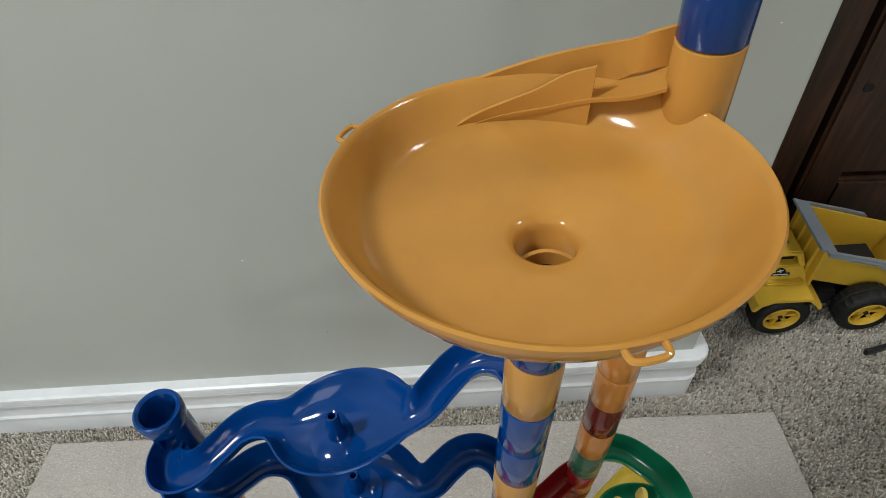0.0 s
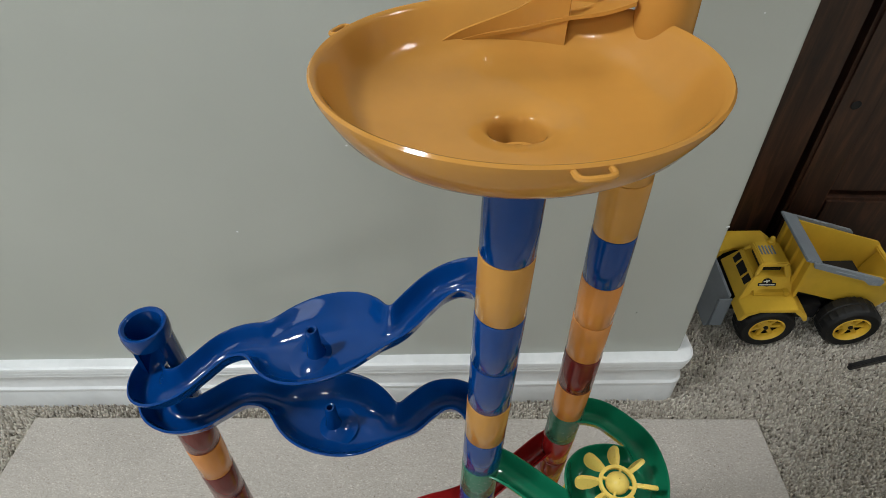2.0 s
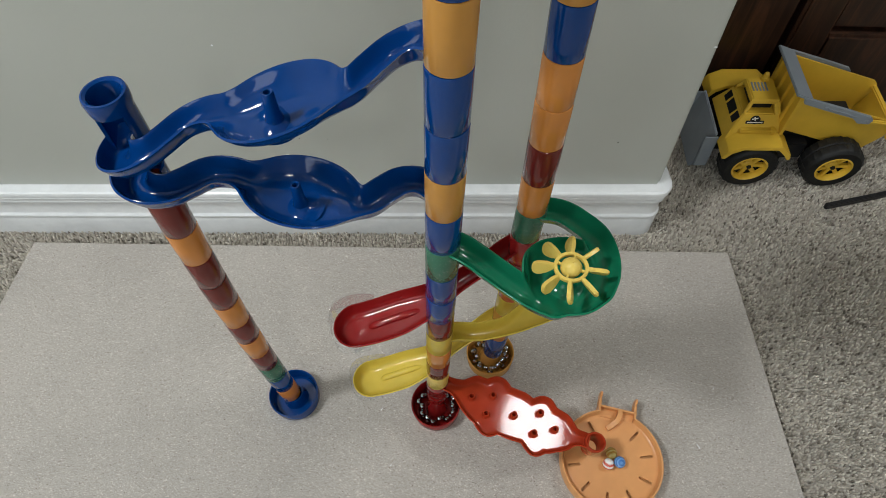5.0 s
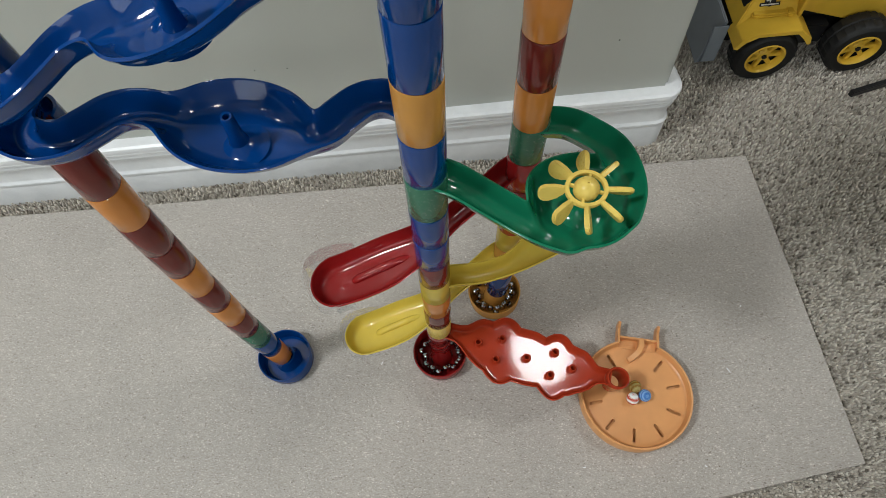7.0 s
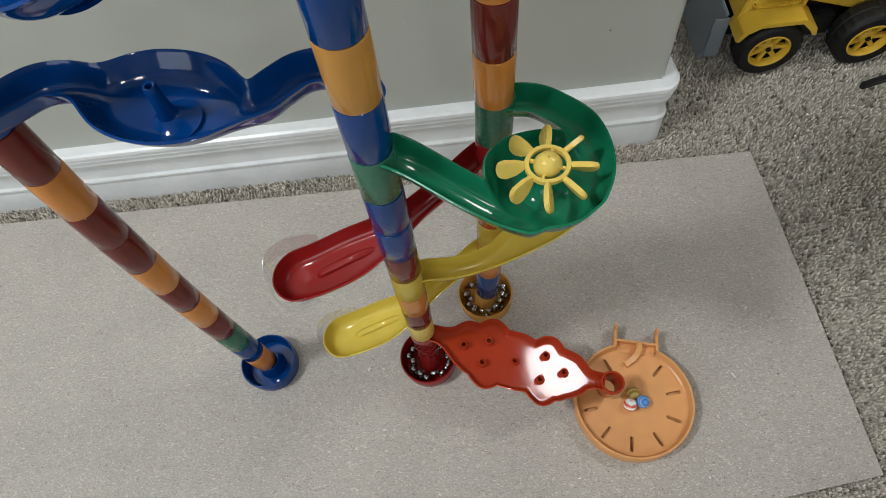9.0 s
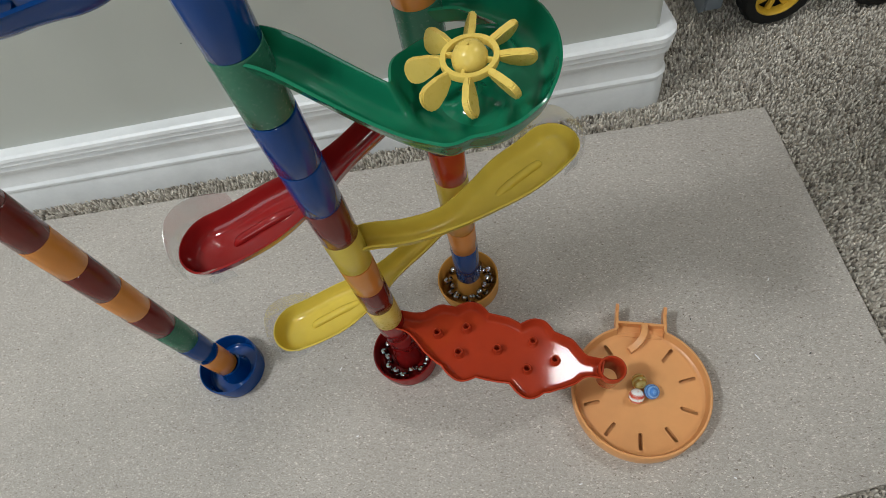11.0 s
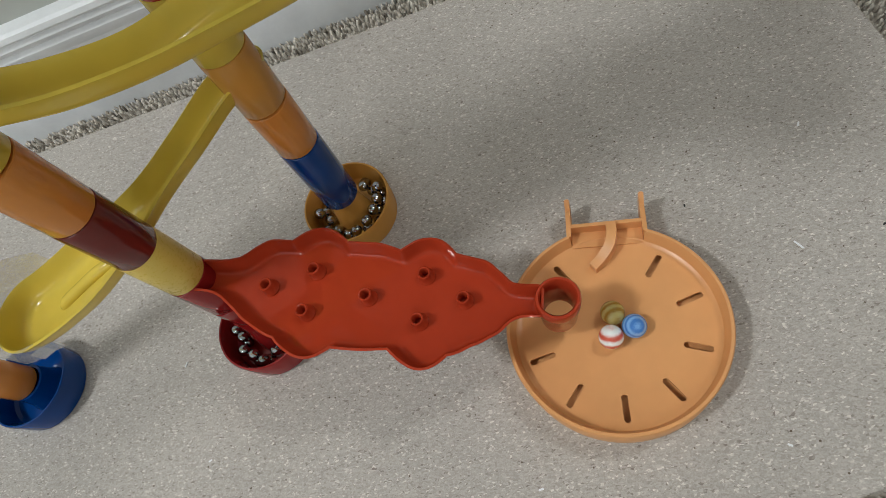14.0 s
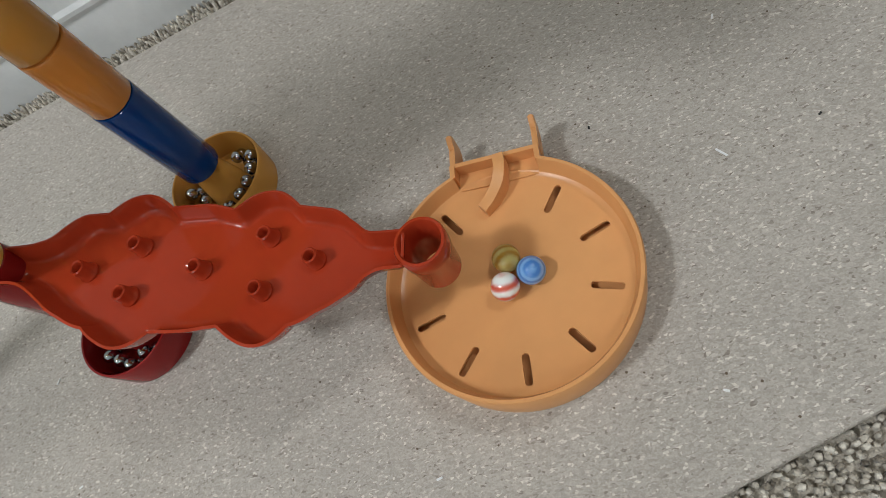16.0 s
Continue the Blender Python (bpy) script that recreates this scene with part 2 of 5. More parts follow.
def box(bm, lo, hi, bevel=0.0, m=None):
    made = bmesh.ops.create_cube(bm, size=1.0)["verts"]
    for v in made:
        v.co = Vector([l + (c + 0.5) * (h - l) for l, h, c in zip(lo, hi, v.co)])
    if bevel:
        edges = list({e for v in made for e in v.link_edges})
        made = list({v for f in bmesh.ops.bevel(bm, geom=edges, offset=bevel, segments=2, affect="EDGES")["faces"] for v in f.verts} | {v for v in made if v.is_valid})
    if m is not None:
        bmesh.ops.transform(bm, matrix=m, verts=made)
    return bm


def prism(bm, outline, y0, y1, bevel=0.0):
    """An outline of (x, z) pairs drawn out from y0 to y1."""
    a = [bm.verts.new((x, y0, z)) for x, z in outline]
    b = [bm.verts.new((x, y1, z)) for x, z in outline]
    n = len(outline)
    faces = [bm.faces.new(a), bm.faces.new(b[::-1])]
    faces += [bm.faces.new((a[i], b[i], b[(i + 1) % n], a[(i + 1) % n])) for i in range(n)]
    if bevel:
        bmesh.ops.bevel(bm, geom=list({e for f in faces for e in f.edges}), offset=bevel, segments=2, affect="EDGES")
    return bm


def lathe(bm, profile, steps=64, centre=(0, 0), start=0.0, end=360.0, closed=True, shift=None):
    """Turns a loop of (r, z) pairs about the upright axis. shift(r): moves the rings of an off-centre dish."""
    full = abs(end - start) >= 359.9
    n = steps if full else steps + 1
    rings = []
    for i in range(n):
        a = radians(start + (end - start) * i / steps)
        ring = []
        for r, z in profile:
            sx, sy = shift(r) if shift else (0, 0)
            ring.append(bm.verts.new((centre[0] + sx + r * math.cos(a), centre[1] + sy + r * math.sin(a), z)))
        rings.append(ring)
    k = len(profile)
    for i in range(steps):
        p, q = rings[i], rings[(i + 1) % n]
        for j in range(k if closed else k - 1):
            bm.faces.new((p[j], q[j], q[(j + 1) % k], p[(j + 1) % k]))
    if not full and closed:
        bm.faces.new(rings[0][::-1])
        bm.faces.new(rings[-1])
    return bm


def glide(points, each=8):
    """A smooth line through the rows given, with all their columns."""
    p = [np.array(q, float) for q in points]
    p = [2 * p[0] - p[1], *p, 2 * p[-1] - p[-2]]
    out = []
    for i in range(1, len(p) - 2):
        a, b, c, d = p[i - 1:i + 3]
        for k in range(each):
            t = k / each
            out.append(0.5 * (2 * b + (c - a) * t + (2 * a - 5 * b + 4 * c - d) * t * t + (3 * b - a - 3 * c + d) * t ** 3))
    out.append(p[-2])
    return out


def trough(bm, rows, thick=0.0016, n=16, each=8, caps=True):
    """An open channel. Rows: x, y, rim z, half width on the left, half width on the right, depth, squareness."""
    line = glide(rows, each)
    rings = []
    for i, row in enumerate(line):
        x, y, z, wl, wr, deep, p = row
        a, b = line[max(0, i - 1)], line[min(len(line) - 1, i + 1)]
        d = np.array([b[0] - a[0], b[1] - a[1]])
        d /= max(1e-9, np.hypot(*d))
        side = np.array([-d[1], d[0]])
        ring = []
        for grow, order in ((0.0, range(n + 1)), (thick, range(n, -1, -1))):
            for k in order:
                th = math.pi * k / n
                c, s = math.cos(th), math.sin(th)
                u = math.copysign(abs(c) ** (2 / p), c)
                v = abs(s) ** (2 / p)
                w = (wl if u > 0 else wr) + grow
                q = np.array([x, y]) + side * u * w
                ring.append(bm.verts.new((q[0], q[1], z - v * (deep + grow))))
        rings.append(ring)
    k = len(rings[0])
    for p, q in zip(rings, rings[1:]):
        for j in range(k):
            bm.faces.new((p[j], p[(j + 1) % k], q[(j + 1) % k], q[j]))
    if caps:
        for ring in (rings[0], rings[-1]):
            half = k // 2
            for j in range(half - 1):
                bm.faces.new((ring[j], ring[j + 1], ring[k - 2 - j], ring[k - 1 - j]))
    return bm


def ribbon(bm, rows, thick=0.0014, each=8):
    """A standing strip. Rows: x, y, lower z, upper z."""
    line = glide(rows, each)
    rings = []
    for i, (x, y, z0, z1) in enumerate(line):
        a, b = line[max(0, i - 1)], line[min(len(line) - 1, i + 1)]
        d = np.array([b[0] - a[0], b[1] - a[1]])
        d /= max(1e-9, np.hypot(*d))
        s = np.array([-d[1], d[0]]) * thick / 2
        rings.append([bm.verts.new((x + s[0], y + s[1], z0)), bm.verts.new((x + s[0], y + s[1], z1)),
                      bm.verts.new((x - s[0], y - s[1], z1)), bm.verts.new((x - s[0], y - s[1], z0))])
    for p, q in zip(rings, rings[1:]):
        for j in range(4):
            bm.faces.new((p[j], p[(j + 1) % 4], q[(j + 1) % 4], q[j]))
    bm.faces.new(rings[0])
    bm.faces.new(rings[-1][::-1])
    return bm


def sheet(bm, xs, ys, f, height, edge=None):
    """A surface over the part of a plan where f < 0, with a clean edge where f = 0. f and height are given at the crossings of xs and ys."""
    node_at, cut_at = {}, {}
    edge = height if edge is None else edge
    # the way in which the shell grows thick, kept at every point
    lean = bm.verts.layers.float_vector.new("lean")
    gy, gx = np.gradient(height, ys[1] - ys[0], xs[1] - xs[0])
    for _ in range(2):
        for g in (gx, gy):
            g[1:-1, 1:-1] = sum(g[1 + a:g.shape[0] - 1 + a, 1 + b:g.shape[1] - 1 + b] for a in (-1, 0, 1) for b in (-1, 0, 1)) / 9
    size = np.sqrt(gx ** 2 + gy ** 2 + 1)
    up = np.stack([-gx / size, -gy / size, 1 / size], -1)

    def corner(i, j):
        if (i, j) not in node_at:
            node_at[i, j] = bm.verts.new((xs[i], ys[j], height[j, i]))
            node_at[i, j][lean] = up[j, i]
        return node_at[i, j]

    def cut(a, b):
        key = (a, b) if a < b else (b, a)
        if key not in cut_at:
            (i, j), (k, l) = key
            t = f[j, i] / (f[j, i] - f[l, k])
            cut_at[key] = bm.verts.new((xs[i] + (xs[k] - xs[i]) * t, ys[j] + (ys[l] - ys[j]) * t, edge[j, i] + (edge[l, k] - edge[j, i]) * t))
            cut_at[key][lean] = up[j, i] * (1 - t) + up[l, k] * t
        return cut_at[key]

    inside = f < 0
    some = inside[:-1, :-1] | inside[1:, :-1] | inside[:-1, 1:] | inside[1:, 1:]
    for j, i in zip(*np.nonzero(some)):
        ring = [(i, j), (i + 1, j), (i + 1, j + 1), (i, j + 1)]
        loop = []
        for a, b in zip(ring, ring[1:] + ring[:1]):
            ina, inb = inside[a[1], a[0]], inside[b[1], b[0]]
            if ina:
                loop.append(corner(*a))
            if ina != inb:
                loop.append(cut(a, b))
        if len(loop) > 2:
            bm.faces.new(loop)
    return bm


def basin(bm, groups, blend=0.003, step=0.0009, rim_at=None):
    """An open moulded tray: the blended union of chains of discs. Rows: x, y, rim z, radius, depth, width of the rounded wall."""
    groups = [np.array(g) for g in groups]
    rows = np.concatenate(groups)
    x0, y0 = (rows[:, :2] - rows[:, 3:4]).min(0) - 0.003
    x1, y1 = (rows[:, :2] + rows[:, 3:4]).max(0) + 0.003
    xs, ys = np.arange(x0, x1, step), np.arange(y0, y1, step)
    gx, gy = np.meshgrid(xs, ys)
    f, top, low = None, None, []
    sums = np.zeros((4, *gx.shape))
    for g in groups:
        d = np.hypot(gx[..., None] - g[:, 0], gy[..., None] - g[:, 1]) - g[:, 3]
        m = d.min(-1)
        w = np.exp(-np.clip(d, -0.06, 0.06) / 0.0055)
        sums += np.stack([w.sum(-1), (w * g[:, 2]).sum(-1), (w * g[:, 4]).sum(-1), (w * g[:, 5]).sum(-1)])
        if f is None:
            f = m
        else:
            h = np.clip(0.5 + 0.5 * (f - m) / blend, 0, 1)
            f = f * (1 - h) + m * h - blend * h * (1 - h)
    rim, deep, wide = sums[1] / sums[0], sums[2] / sums[0], sums[3] / sums[0]
    if rim_at:
        rim = rim_at(gx, gy)
    t = np.clip(-f / wide, 0, 1)
    sheet(bm, xs, ys, f, rim - deep * (1 - (1 - t) ** 3), rim)
    return bm


def chain(rows, each=36):
    return [tuple(r) for r in glide(rows, each)]


def moulded(name, bm, mat, parent, thick=0.0016, label=""):
    """A basin made into a thin shell."""
    lean = bm.verts.layers.float_vector.get("lean")
    faces = list(bm.faces)
    for face in faces:
        face.normal_update()
        if face.normal.z < 0:
            face.normal_flip()
    rim = [(loop.vert, loop.link_loop_next.vert) for face in faces for loop in face.loops if len(loop.edge.link_faces) == 1]
    top = [(v, v.co.copy(), v[lean].normalized()) for v in bm.verts]
    low = {v: bm.verts.new(co - n * thick) for v, co, n in top}
    normals = [tuple(n) for _, _, n in top] + [tuple(-n) for _, _, n in top]
    for face in faces:
        bm.faces.new([low[v] for v in reversed(face.verts[:])])
    # the rim's own narrow face
    for a, b in rim:
        face = bm.faces.new([bm.verts.new(p.co) for p in (b, a, low[a], low[b])])
        face.normal_update()
        side = face.normal if face.normal.length > 0.5 else Vector((0, 0, 1))
        normals += [tuple((side + Vector((0, 0, 0.4))).normalized())] * 2 + [tuple(side)] * 2
    me = bpy.data.meshes.new(name)
    bm.to_mesh(me)
    bm.free()
    me.materials.append(mat)
    me.polygons.foreach_set("use_smooth", [True] * len(me.polygons))
    me.normals_split_custom_set_from_vertices(normals)
    ob = new(name, me)
    ob.parent = parent
    if label:
        tagged(ob, label)
    return ob


PITCH = 0.046


def tube_profile(r=0.0147, height=PITCH, wall=0.0018):
    """One push-fit tube: slight taper, rounded lips, hollow."""
    return [(r - wall, 0.0), (r - 0.0006, 0.0), (r - 0.00025, 0.0005), (r - 0.00015, height * 0.5), (r - 0.0001, height - 0.0012),
            (r - 0.0002, height - 0.0006), (r - 0.0006, height - 0.0002), (0.0125, height - 0.0002), (0.0123, height + 0.019), (0.0112, height + 0.019), (0.0112, height * 0.5)]


def collar(bm, x, y, z, r=0.0147, height=PITCH, wall=0.0018):
    return lathe(bm, [(a, z + b) for a, b in tube_profile(r, height, wall)], 40, (x, y))


# ---------------------------------------------------------------- room
FLOOR = -0.016
SLOPE = 0.06
WALL_Y, CORNER = 0.342, 0.338


def wall_y(x):
    return WALL_Y + SLOPE * x


# floor sheet
bm = bmesh.new()
box(bm, (-2.6, -2.8, FLOOR - 0.05), (2.6, 2.6, FLOOR - 0.004))
solid("floor", bm, CARPET, "beige cut-pile carpet on the floor", "floor", kind="structure")

# the wall behind the toy, ending in an outer corner, and its return
bm = bmesh.new()
prism_pts = [(-2.5, wall_y(-2.5)), (CORNER, wall_y(CORNER)), (CORNER - 0.35, 2.4), (-2.5, 2.4)]
lo = [bm.verts.new((x, y, FLOOR - 0.004)) for x, y in prism_pts]
hi = [bm.verts.new((x, y, CEILING)) for x, y in prism_pts]
bm.faces.new(lo[::-1]), bm.faces.new(hi)
for i in range(4):
    bm.faces.new((lo[i], lo[(i + 1) % 4], hi[(i + 1) % 4], hi[i]))
upright = [e for e in bm.edges if abs(e.verts[0].co.x - CORNER) < 1e-6 and abs(e.verts[1].co.x - CORNER) < 1e-6]
bmesh.ops.bevel(bm, geom=upright, offset=0.006, segments=4, affect="EDGES")
solid("wall_north", bm, WALL, "grey-green painted wall with small nicks", "wall", kind="structure")

# outer walls and ceiling
for name, lo3, hi3 in (("wall_west", (-2.6, -2.8, FLOOR - 0.004), (-2.5, 2.5, CEILING)), ("wall_east", (2.5, -2.8, FLOOR - 0.004), (2.6, 2.5, CEILING)),
                       ("wall_far", (CORNER - 0.36, 2.4, FLOOR - 0.004), (2.5, 2.5, CEILING))):
    bm = bmesh.new()
    box(bm, lo3, hi3)
    solid(name, bm, WALL, "grey-green painted wall", "wall", kind="structure")
# south wall, out of view, with an opening for the added fill window
bm = bmesh.new()
for lo3, hi3 in (((-2.5, -2.8, FLOOR - 0.004), (-1.9, -2.7, CEILING)), ((-0.4, -2.8, FLOOR - 0.004), (2.5, -2.7, CEILING)), ((-1.9, -2.8, FLOOR - 0.004), (-0.4, -2.7, 0.97)), ((-1.9, -2.8, 2.13), (-0.4, -2.7, CEILING))):
    box(bm, lo3, hi3)
solid("wall_south", bm, WALL, "unseen grey-green painted wall with an opening for the added window", "wall", kind="structure")
window = thing("window_1", -1.15, -2.75, 0.97, "unseen white window frame added around the fill light", "window")
window["kind"] = "structure"
for lo3, hi3 in (((-0.75, -0.03, 0.0), (-0.69, 0.03, 1.16)), ((0.69, -0.03, 0.0), (0.75, 0.03, 1.16)), ((-0.69, -0.03, 0.0), (0.69, 0.03, 0.06)), ((-0.69, -0.03, 1.10), (0.69, 0.03, 1.16)), ((-0.02, -0.02, 0.06), (0.02, 0.02, 1.10))):
    bm = bmesh.new()
    box(bm, lo3, hi3, 0.004)
    part("window_frame", bm, TRIM, window)
bm = bmesh.new()
box(bm, (-2.6, -2.8, CEILING), (2.6, 2.5, CEILING + 0.08))
solid("ceiling", bm, CEIL, "white painted ceiling", "ceiling", kind="structure")

# moulded baseboard, carried round the corner
BB = 0.130
PROFILE = [(-0.006, 0.0), (0.0135, 0.0), (0.0140, 0.046), (0.0125, 0.051), (0.0150, 0.056), (0.0150, 0.060), (0.0115, 0.064), (0.0105, 0.068), (0.0112, 0.090),
           (0.0150, 0.097), (0.0158, 0.102), (0.0135, 0.107), (0.0165, 0.110), (0.0185, 0.114), (0.0165, 0.119), (0.0200, 0.123), (0.0190, 0.128), (0.0150, BB), (-0.006, BB)]
bm = bmesh.new()
arc = [(-2.5, wall_y(-2.5), 0.0, -1.0)]
for k in range(9):
    a = radians(-90 + SLOPE * 57.3 + (99.7 - SLOPE * 57.3) * k / 8)
    arc.append((CORNER - 0.006, wall_y(CORNER) + 0.006, math.cos(a), math.sin(a)))
arc.append((CORNER - 0.35, 2.39, 0.986, 0.168))
rings = []
for i, (x, y, nx, ny) in enumerate(arc):
    inner = 0.0 if i in (0, len(arc) - 1) else 0.006
    rings.append([bm.verts.new((x + nx * (inner + d + 0.001), y + ny * (inner + d + 0.001), FLOOR - 0.004 + h)) for d, h in PROFILE])
for p, q in zip(rings, rings[1:]):
    for j in range(len(PROFILE) - 1):
        bm.faces.new((p[j], p[j + 1], q[j + 1], q[j]))
solid("baseboard", bm, TRIM, "white painted moulded baseboard with rounded corner", "baseboard", kind="structure", smooth=25)

# small nicks in the wall paint
rnd = random.Random(4)
for k in range(9):
    x, z = rnd.uniform(-0.35, 0.33), rnd.uniform(0.16, 0.75)
    bm = bmesh.new()
    bmesh.ops.create_icosphere(bm, subdivisions=1, radius=1.0)
    s = rnd.uniform(0.0008, 0.0018)
    bmesh.ops.scale(bm, vec=(s, 0.0004, s * rnd.uniform(0.3, 1.0)), verts=bm.verts)
    solid("paint_chip", bm, TRUCK_BLACK if k % 3 == 0 else TRIM, "small chip in the wall paint", "paint chip", "wall chips", at=pose(x, wall_y(x) - 0.0003, z))

bm = bmesh.new()
bmesh.ops.create_icosphere(bm, subdivisions=2, radius=1.0)
bmesh.ops.scale(bm, vec=(0.0026, 0.0007, 0.0012), verts=bm.verts)
solid("paint_chip", bm, TRIM, "white chip knocked out of the wall corner", "paint chip", "wall chips", at=pose(CORNER - 0.0050, wall_y(CORNER) - 0.0002, 0.386, 0, 0, 8))

# particle board under the toy
bm = bmesh.new()
corners = [(-0.764, 0.249), (0.475, 0.308), (0.522, -0.149), (-0.78, -0.42)]
lo = [bm.verts.new((x, y, FLOOR)) for x, y in corners]
hi = [bm.verts.new((x, y, 0.0)) for x, y in corners]
bm.faces.new(lo), bm.faces.new(hi[::-1])
for i in range(4):
    bm.faces.new((lo[i], hi[i], hi[(i + 1) % 4], lo[(i + 1) % 4]))
bmesh.ops.bevel(bm, geom=list(bm.edges), offset=0.0008, segments=1, affect="EDGES")
solid("particle_board", bm, BOARD, "raw particle board sheet lying on carpet", "board")


# dark panelled door in the recess
def wood_door():
    y = 0.70
    door = thing("wooden_door", 1.0, y, FLOOR, "dark stained knotty pine panelled door", "door")
    for name, lo3, hi3, bev in (("stile", (-0.66, 0.0, 0.0), (-0.415, 0.045, 2.0), 0.004), ("stile", (-0.403, -0.004, 0.0), (-0.335, 0.045, 2.0), 0.006),
                                ("bottom_rail", (-0.335, 0.002, 0.0), (0.5, 0.045, 0.16), 0.006), ("panel", (-0.333, 0.016, 0.165), (-0.10, 0.045, 2.0), 0.008),
                                ("panel", (-0.097, 0.014, 0.165), (0.5, 0.045, 2.0), 0.010), ("backing", (-0.66, 0.046, 0.0), (0.5, 0.06, 2.0), 0.0),
                                ("top_rail", (-0.66, 0.0, 2.004), (0.5, 0.06, 2.1), 0.004)):
        bm = bmesh.new()
        box(bm, lo3, hi3, bev)
        part(name, bm, WOOD, door)
    for x, z in ((-0.371, 0.373), (-0.30, 0.85)):
        bm = bmesh.new()
        lathe(bm, [(0.0001, 0.0), (0.007, 0.0), (0.0085, 0.001), (0.007, 0.002), (0.0001, 0.0015)], 16, closed=False)
        k = part("knot", bm, TRUCK_BLACK, door)
        k.matrix_local = pose(x, 0.0145 if x > -0.33 else -0.0045, z, 90, 0, 0)


wood_door()

# ceiling lamps; the third only houses the added fill
for lx, ly, lsize, lwatts in LAMPS:
    ob = thing("ceiling_lamp", lx, ly, CEILING, "round white recessed ceiling lamp, lit", "ceiling lamp", "ceiling lamps")
    bm = bmesh.new()
    lathe(bm, [(lsize / 2, -0.012), (lsize / 2 + 0.02, -0.012), (lsize / 2 + 0.022, 0.0), (lsize / 2, 0.0)], 48)
    part("trim_ring", bm, TRIM, ob)
    bm = bmesh.new()
    lathe(bm, [(0.0001, -0.006), (lsize / 2 - 0.001, -0.006), (lsize / 2 - 0.001, -0.001), (0.0001, -0.001)], 48)
    part("diffuser", bm, GLOW, ob)


# ---------------------------------------------------------------- towers
A = (0.0, 0.0)


# the towers lean and bow a little, as stacked tubes do; pieces are laid out upright about tower A and then leaned
def lean(z):
    return -0.0030 + 0.0621 * z - 0.0073 * z * z, 0.0074 - 0.0868 * z + 0.0716 * z * z


def upright(z):
    return A


def B(z):
    return 0.0776 + 0.0149 * z - 0.0335 * z * z, 0.0776 - 0.0227 * z + 0.0251 * z * z


def C(z):
    return -0.2184 - 0.0559 * z + 0.0546 * z * z, -0.0086 + 0.0460 * z - 0.0012 * z * z


def leaned(axis):
    """The axis as it stands on the board."""
    def f(z):
        (x, y), (dx, dy) = axis(z), lean(z)
        return x + dx, y + dy
    return f


def lean_thing(ob):
    """Leans the meshes of a finished thing with the towers."""
    bpy.context.view_layer.update()
    for child in ob.children_recursive:
        if child.type == "MESH":
            m, back = child.matrix_world, child.matrix_world.inverted()
            for v in child.data.vertices:
                p = m @ v.co
                dx, dy = lean(p.z)
                v.co = back @ Vector((p.x + dx, p.y + dy, p.z))


def along_axis(axis, z, height):
    """The pose of a piece that sits on a tower's axis from z upwards."""
    lo, hi = Vector((*axis(z), z)), Vector((*axis(z + height), z + height))
    return Matrix.Translation(lo) @ (hi - lo).to_track_quat("Z", "X").to_matrix().to_4x4()

tube_mesh = {}


def tube(at, z, mat, colour, height=PITCH, plug=True):
    key = (mat.name, round(height, 4), plug)
    if key not in tube_mesh:
        bm = bmesh.new()
        outline = tube_profile(height=height)
        lathe(bm, outline if plug else outline[:7] + [(0.0125, height - 0.0002), (0.0125, 0.0)], 40)
        tube_mesh[key] = finish(bm, "tube", mat)
    ob = new("tube", tube_mesh[key])
    ob.matrix_world = along_axis(leaned(at), z, height) @ pose(0, 0, 0, 0, 0, rnd.uniform(0, 360))
    return tagged(ob, colour + " plastic push-fit tube stacked in a tower", "tube", "stacked tubes")


AMB, BLU, MAR, ORA, GRN = (YELLOW_ORANGE, "amber yellow"), (BLUE, "glossy blue"), (MAROON, "dark maroon"), (ORANGE, "orange"), (DULL_GREEN, "dull green")
A0, C0, C_PITCH = 0.0345, 0.0264, 0.0448


def level(i):
    return A0 + PITCH * i


def level_b(i):
    """The upper tubes of tower B sit tighter."""
    return level(i) if i <= 11 else level(11) + 0.0435 * (i - 11)


INLET = level_b(16)
# gaps in the towers are filled by the collars of the other pieces
for i, c in ((3, MAR), (4, ORA), (7, BLU), (8, BLU), (11, AMB), (12, BLU), (14, AMB), (15, BLU)):
    tube(upright, level(i), *c, plug=i < 15)
for i, c in ((2, ORA), (5, (RED, "orange red")), (6, MAR), (9, ORA), (10, MAR), (11, ORA), (12, ORA), (13, BLU), (14, AMB), (15, AMB)):
    tube(B, level_b(i), *c, height=level_b(i + 1) - level_b(i))
tube(B, INLET, *AMB, height=0.031)
tube(B, INLET + 0.031 + PITCH, *BLU)
tube(B, INLET + 0.031 + 2 * PITCH, *BLU)
for i, c in enumerate((ORA, BLU, GRN, MAR, ORA, MAR, ORA, MAR, MAR, ORA, MAR)):
    tube(C, C0 + C_PITCH * i, *c, height=C_PITCH)


# ---------------------------------------------------------------- base cups
CUP_A = (-0.002, -0.001)


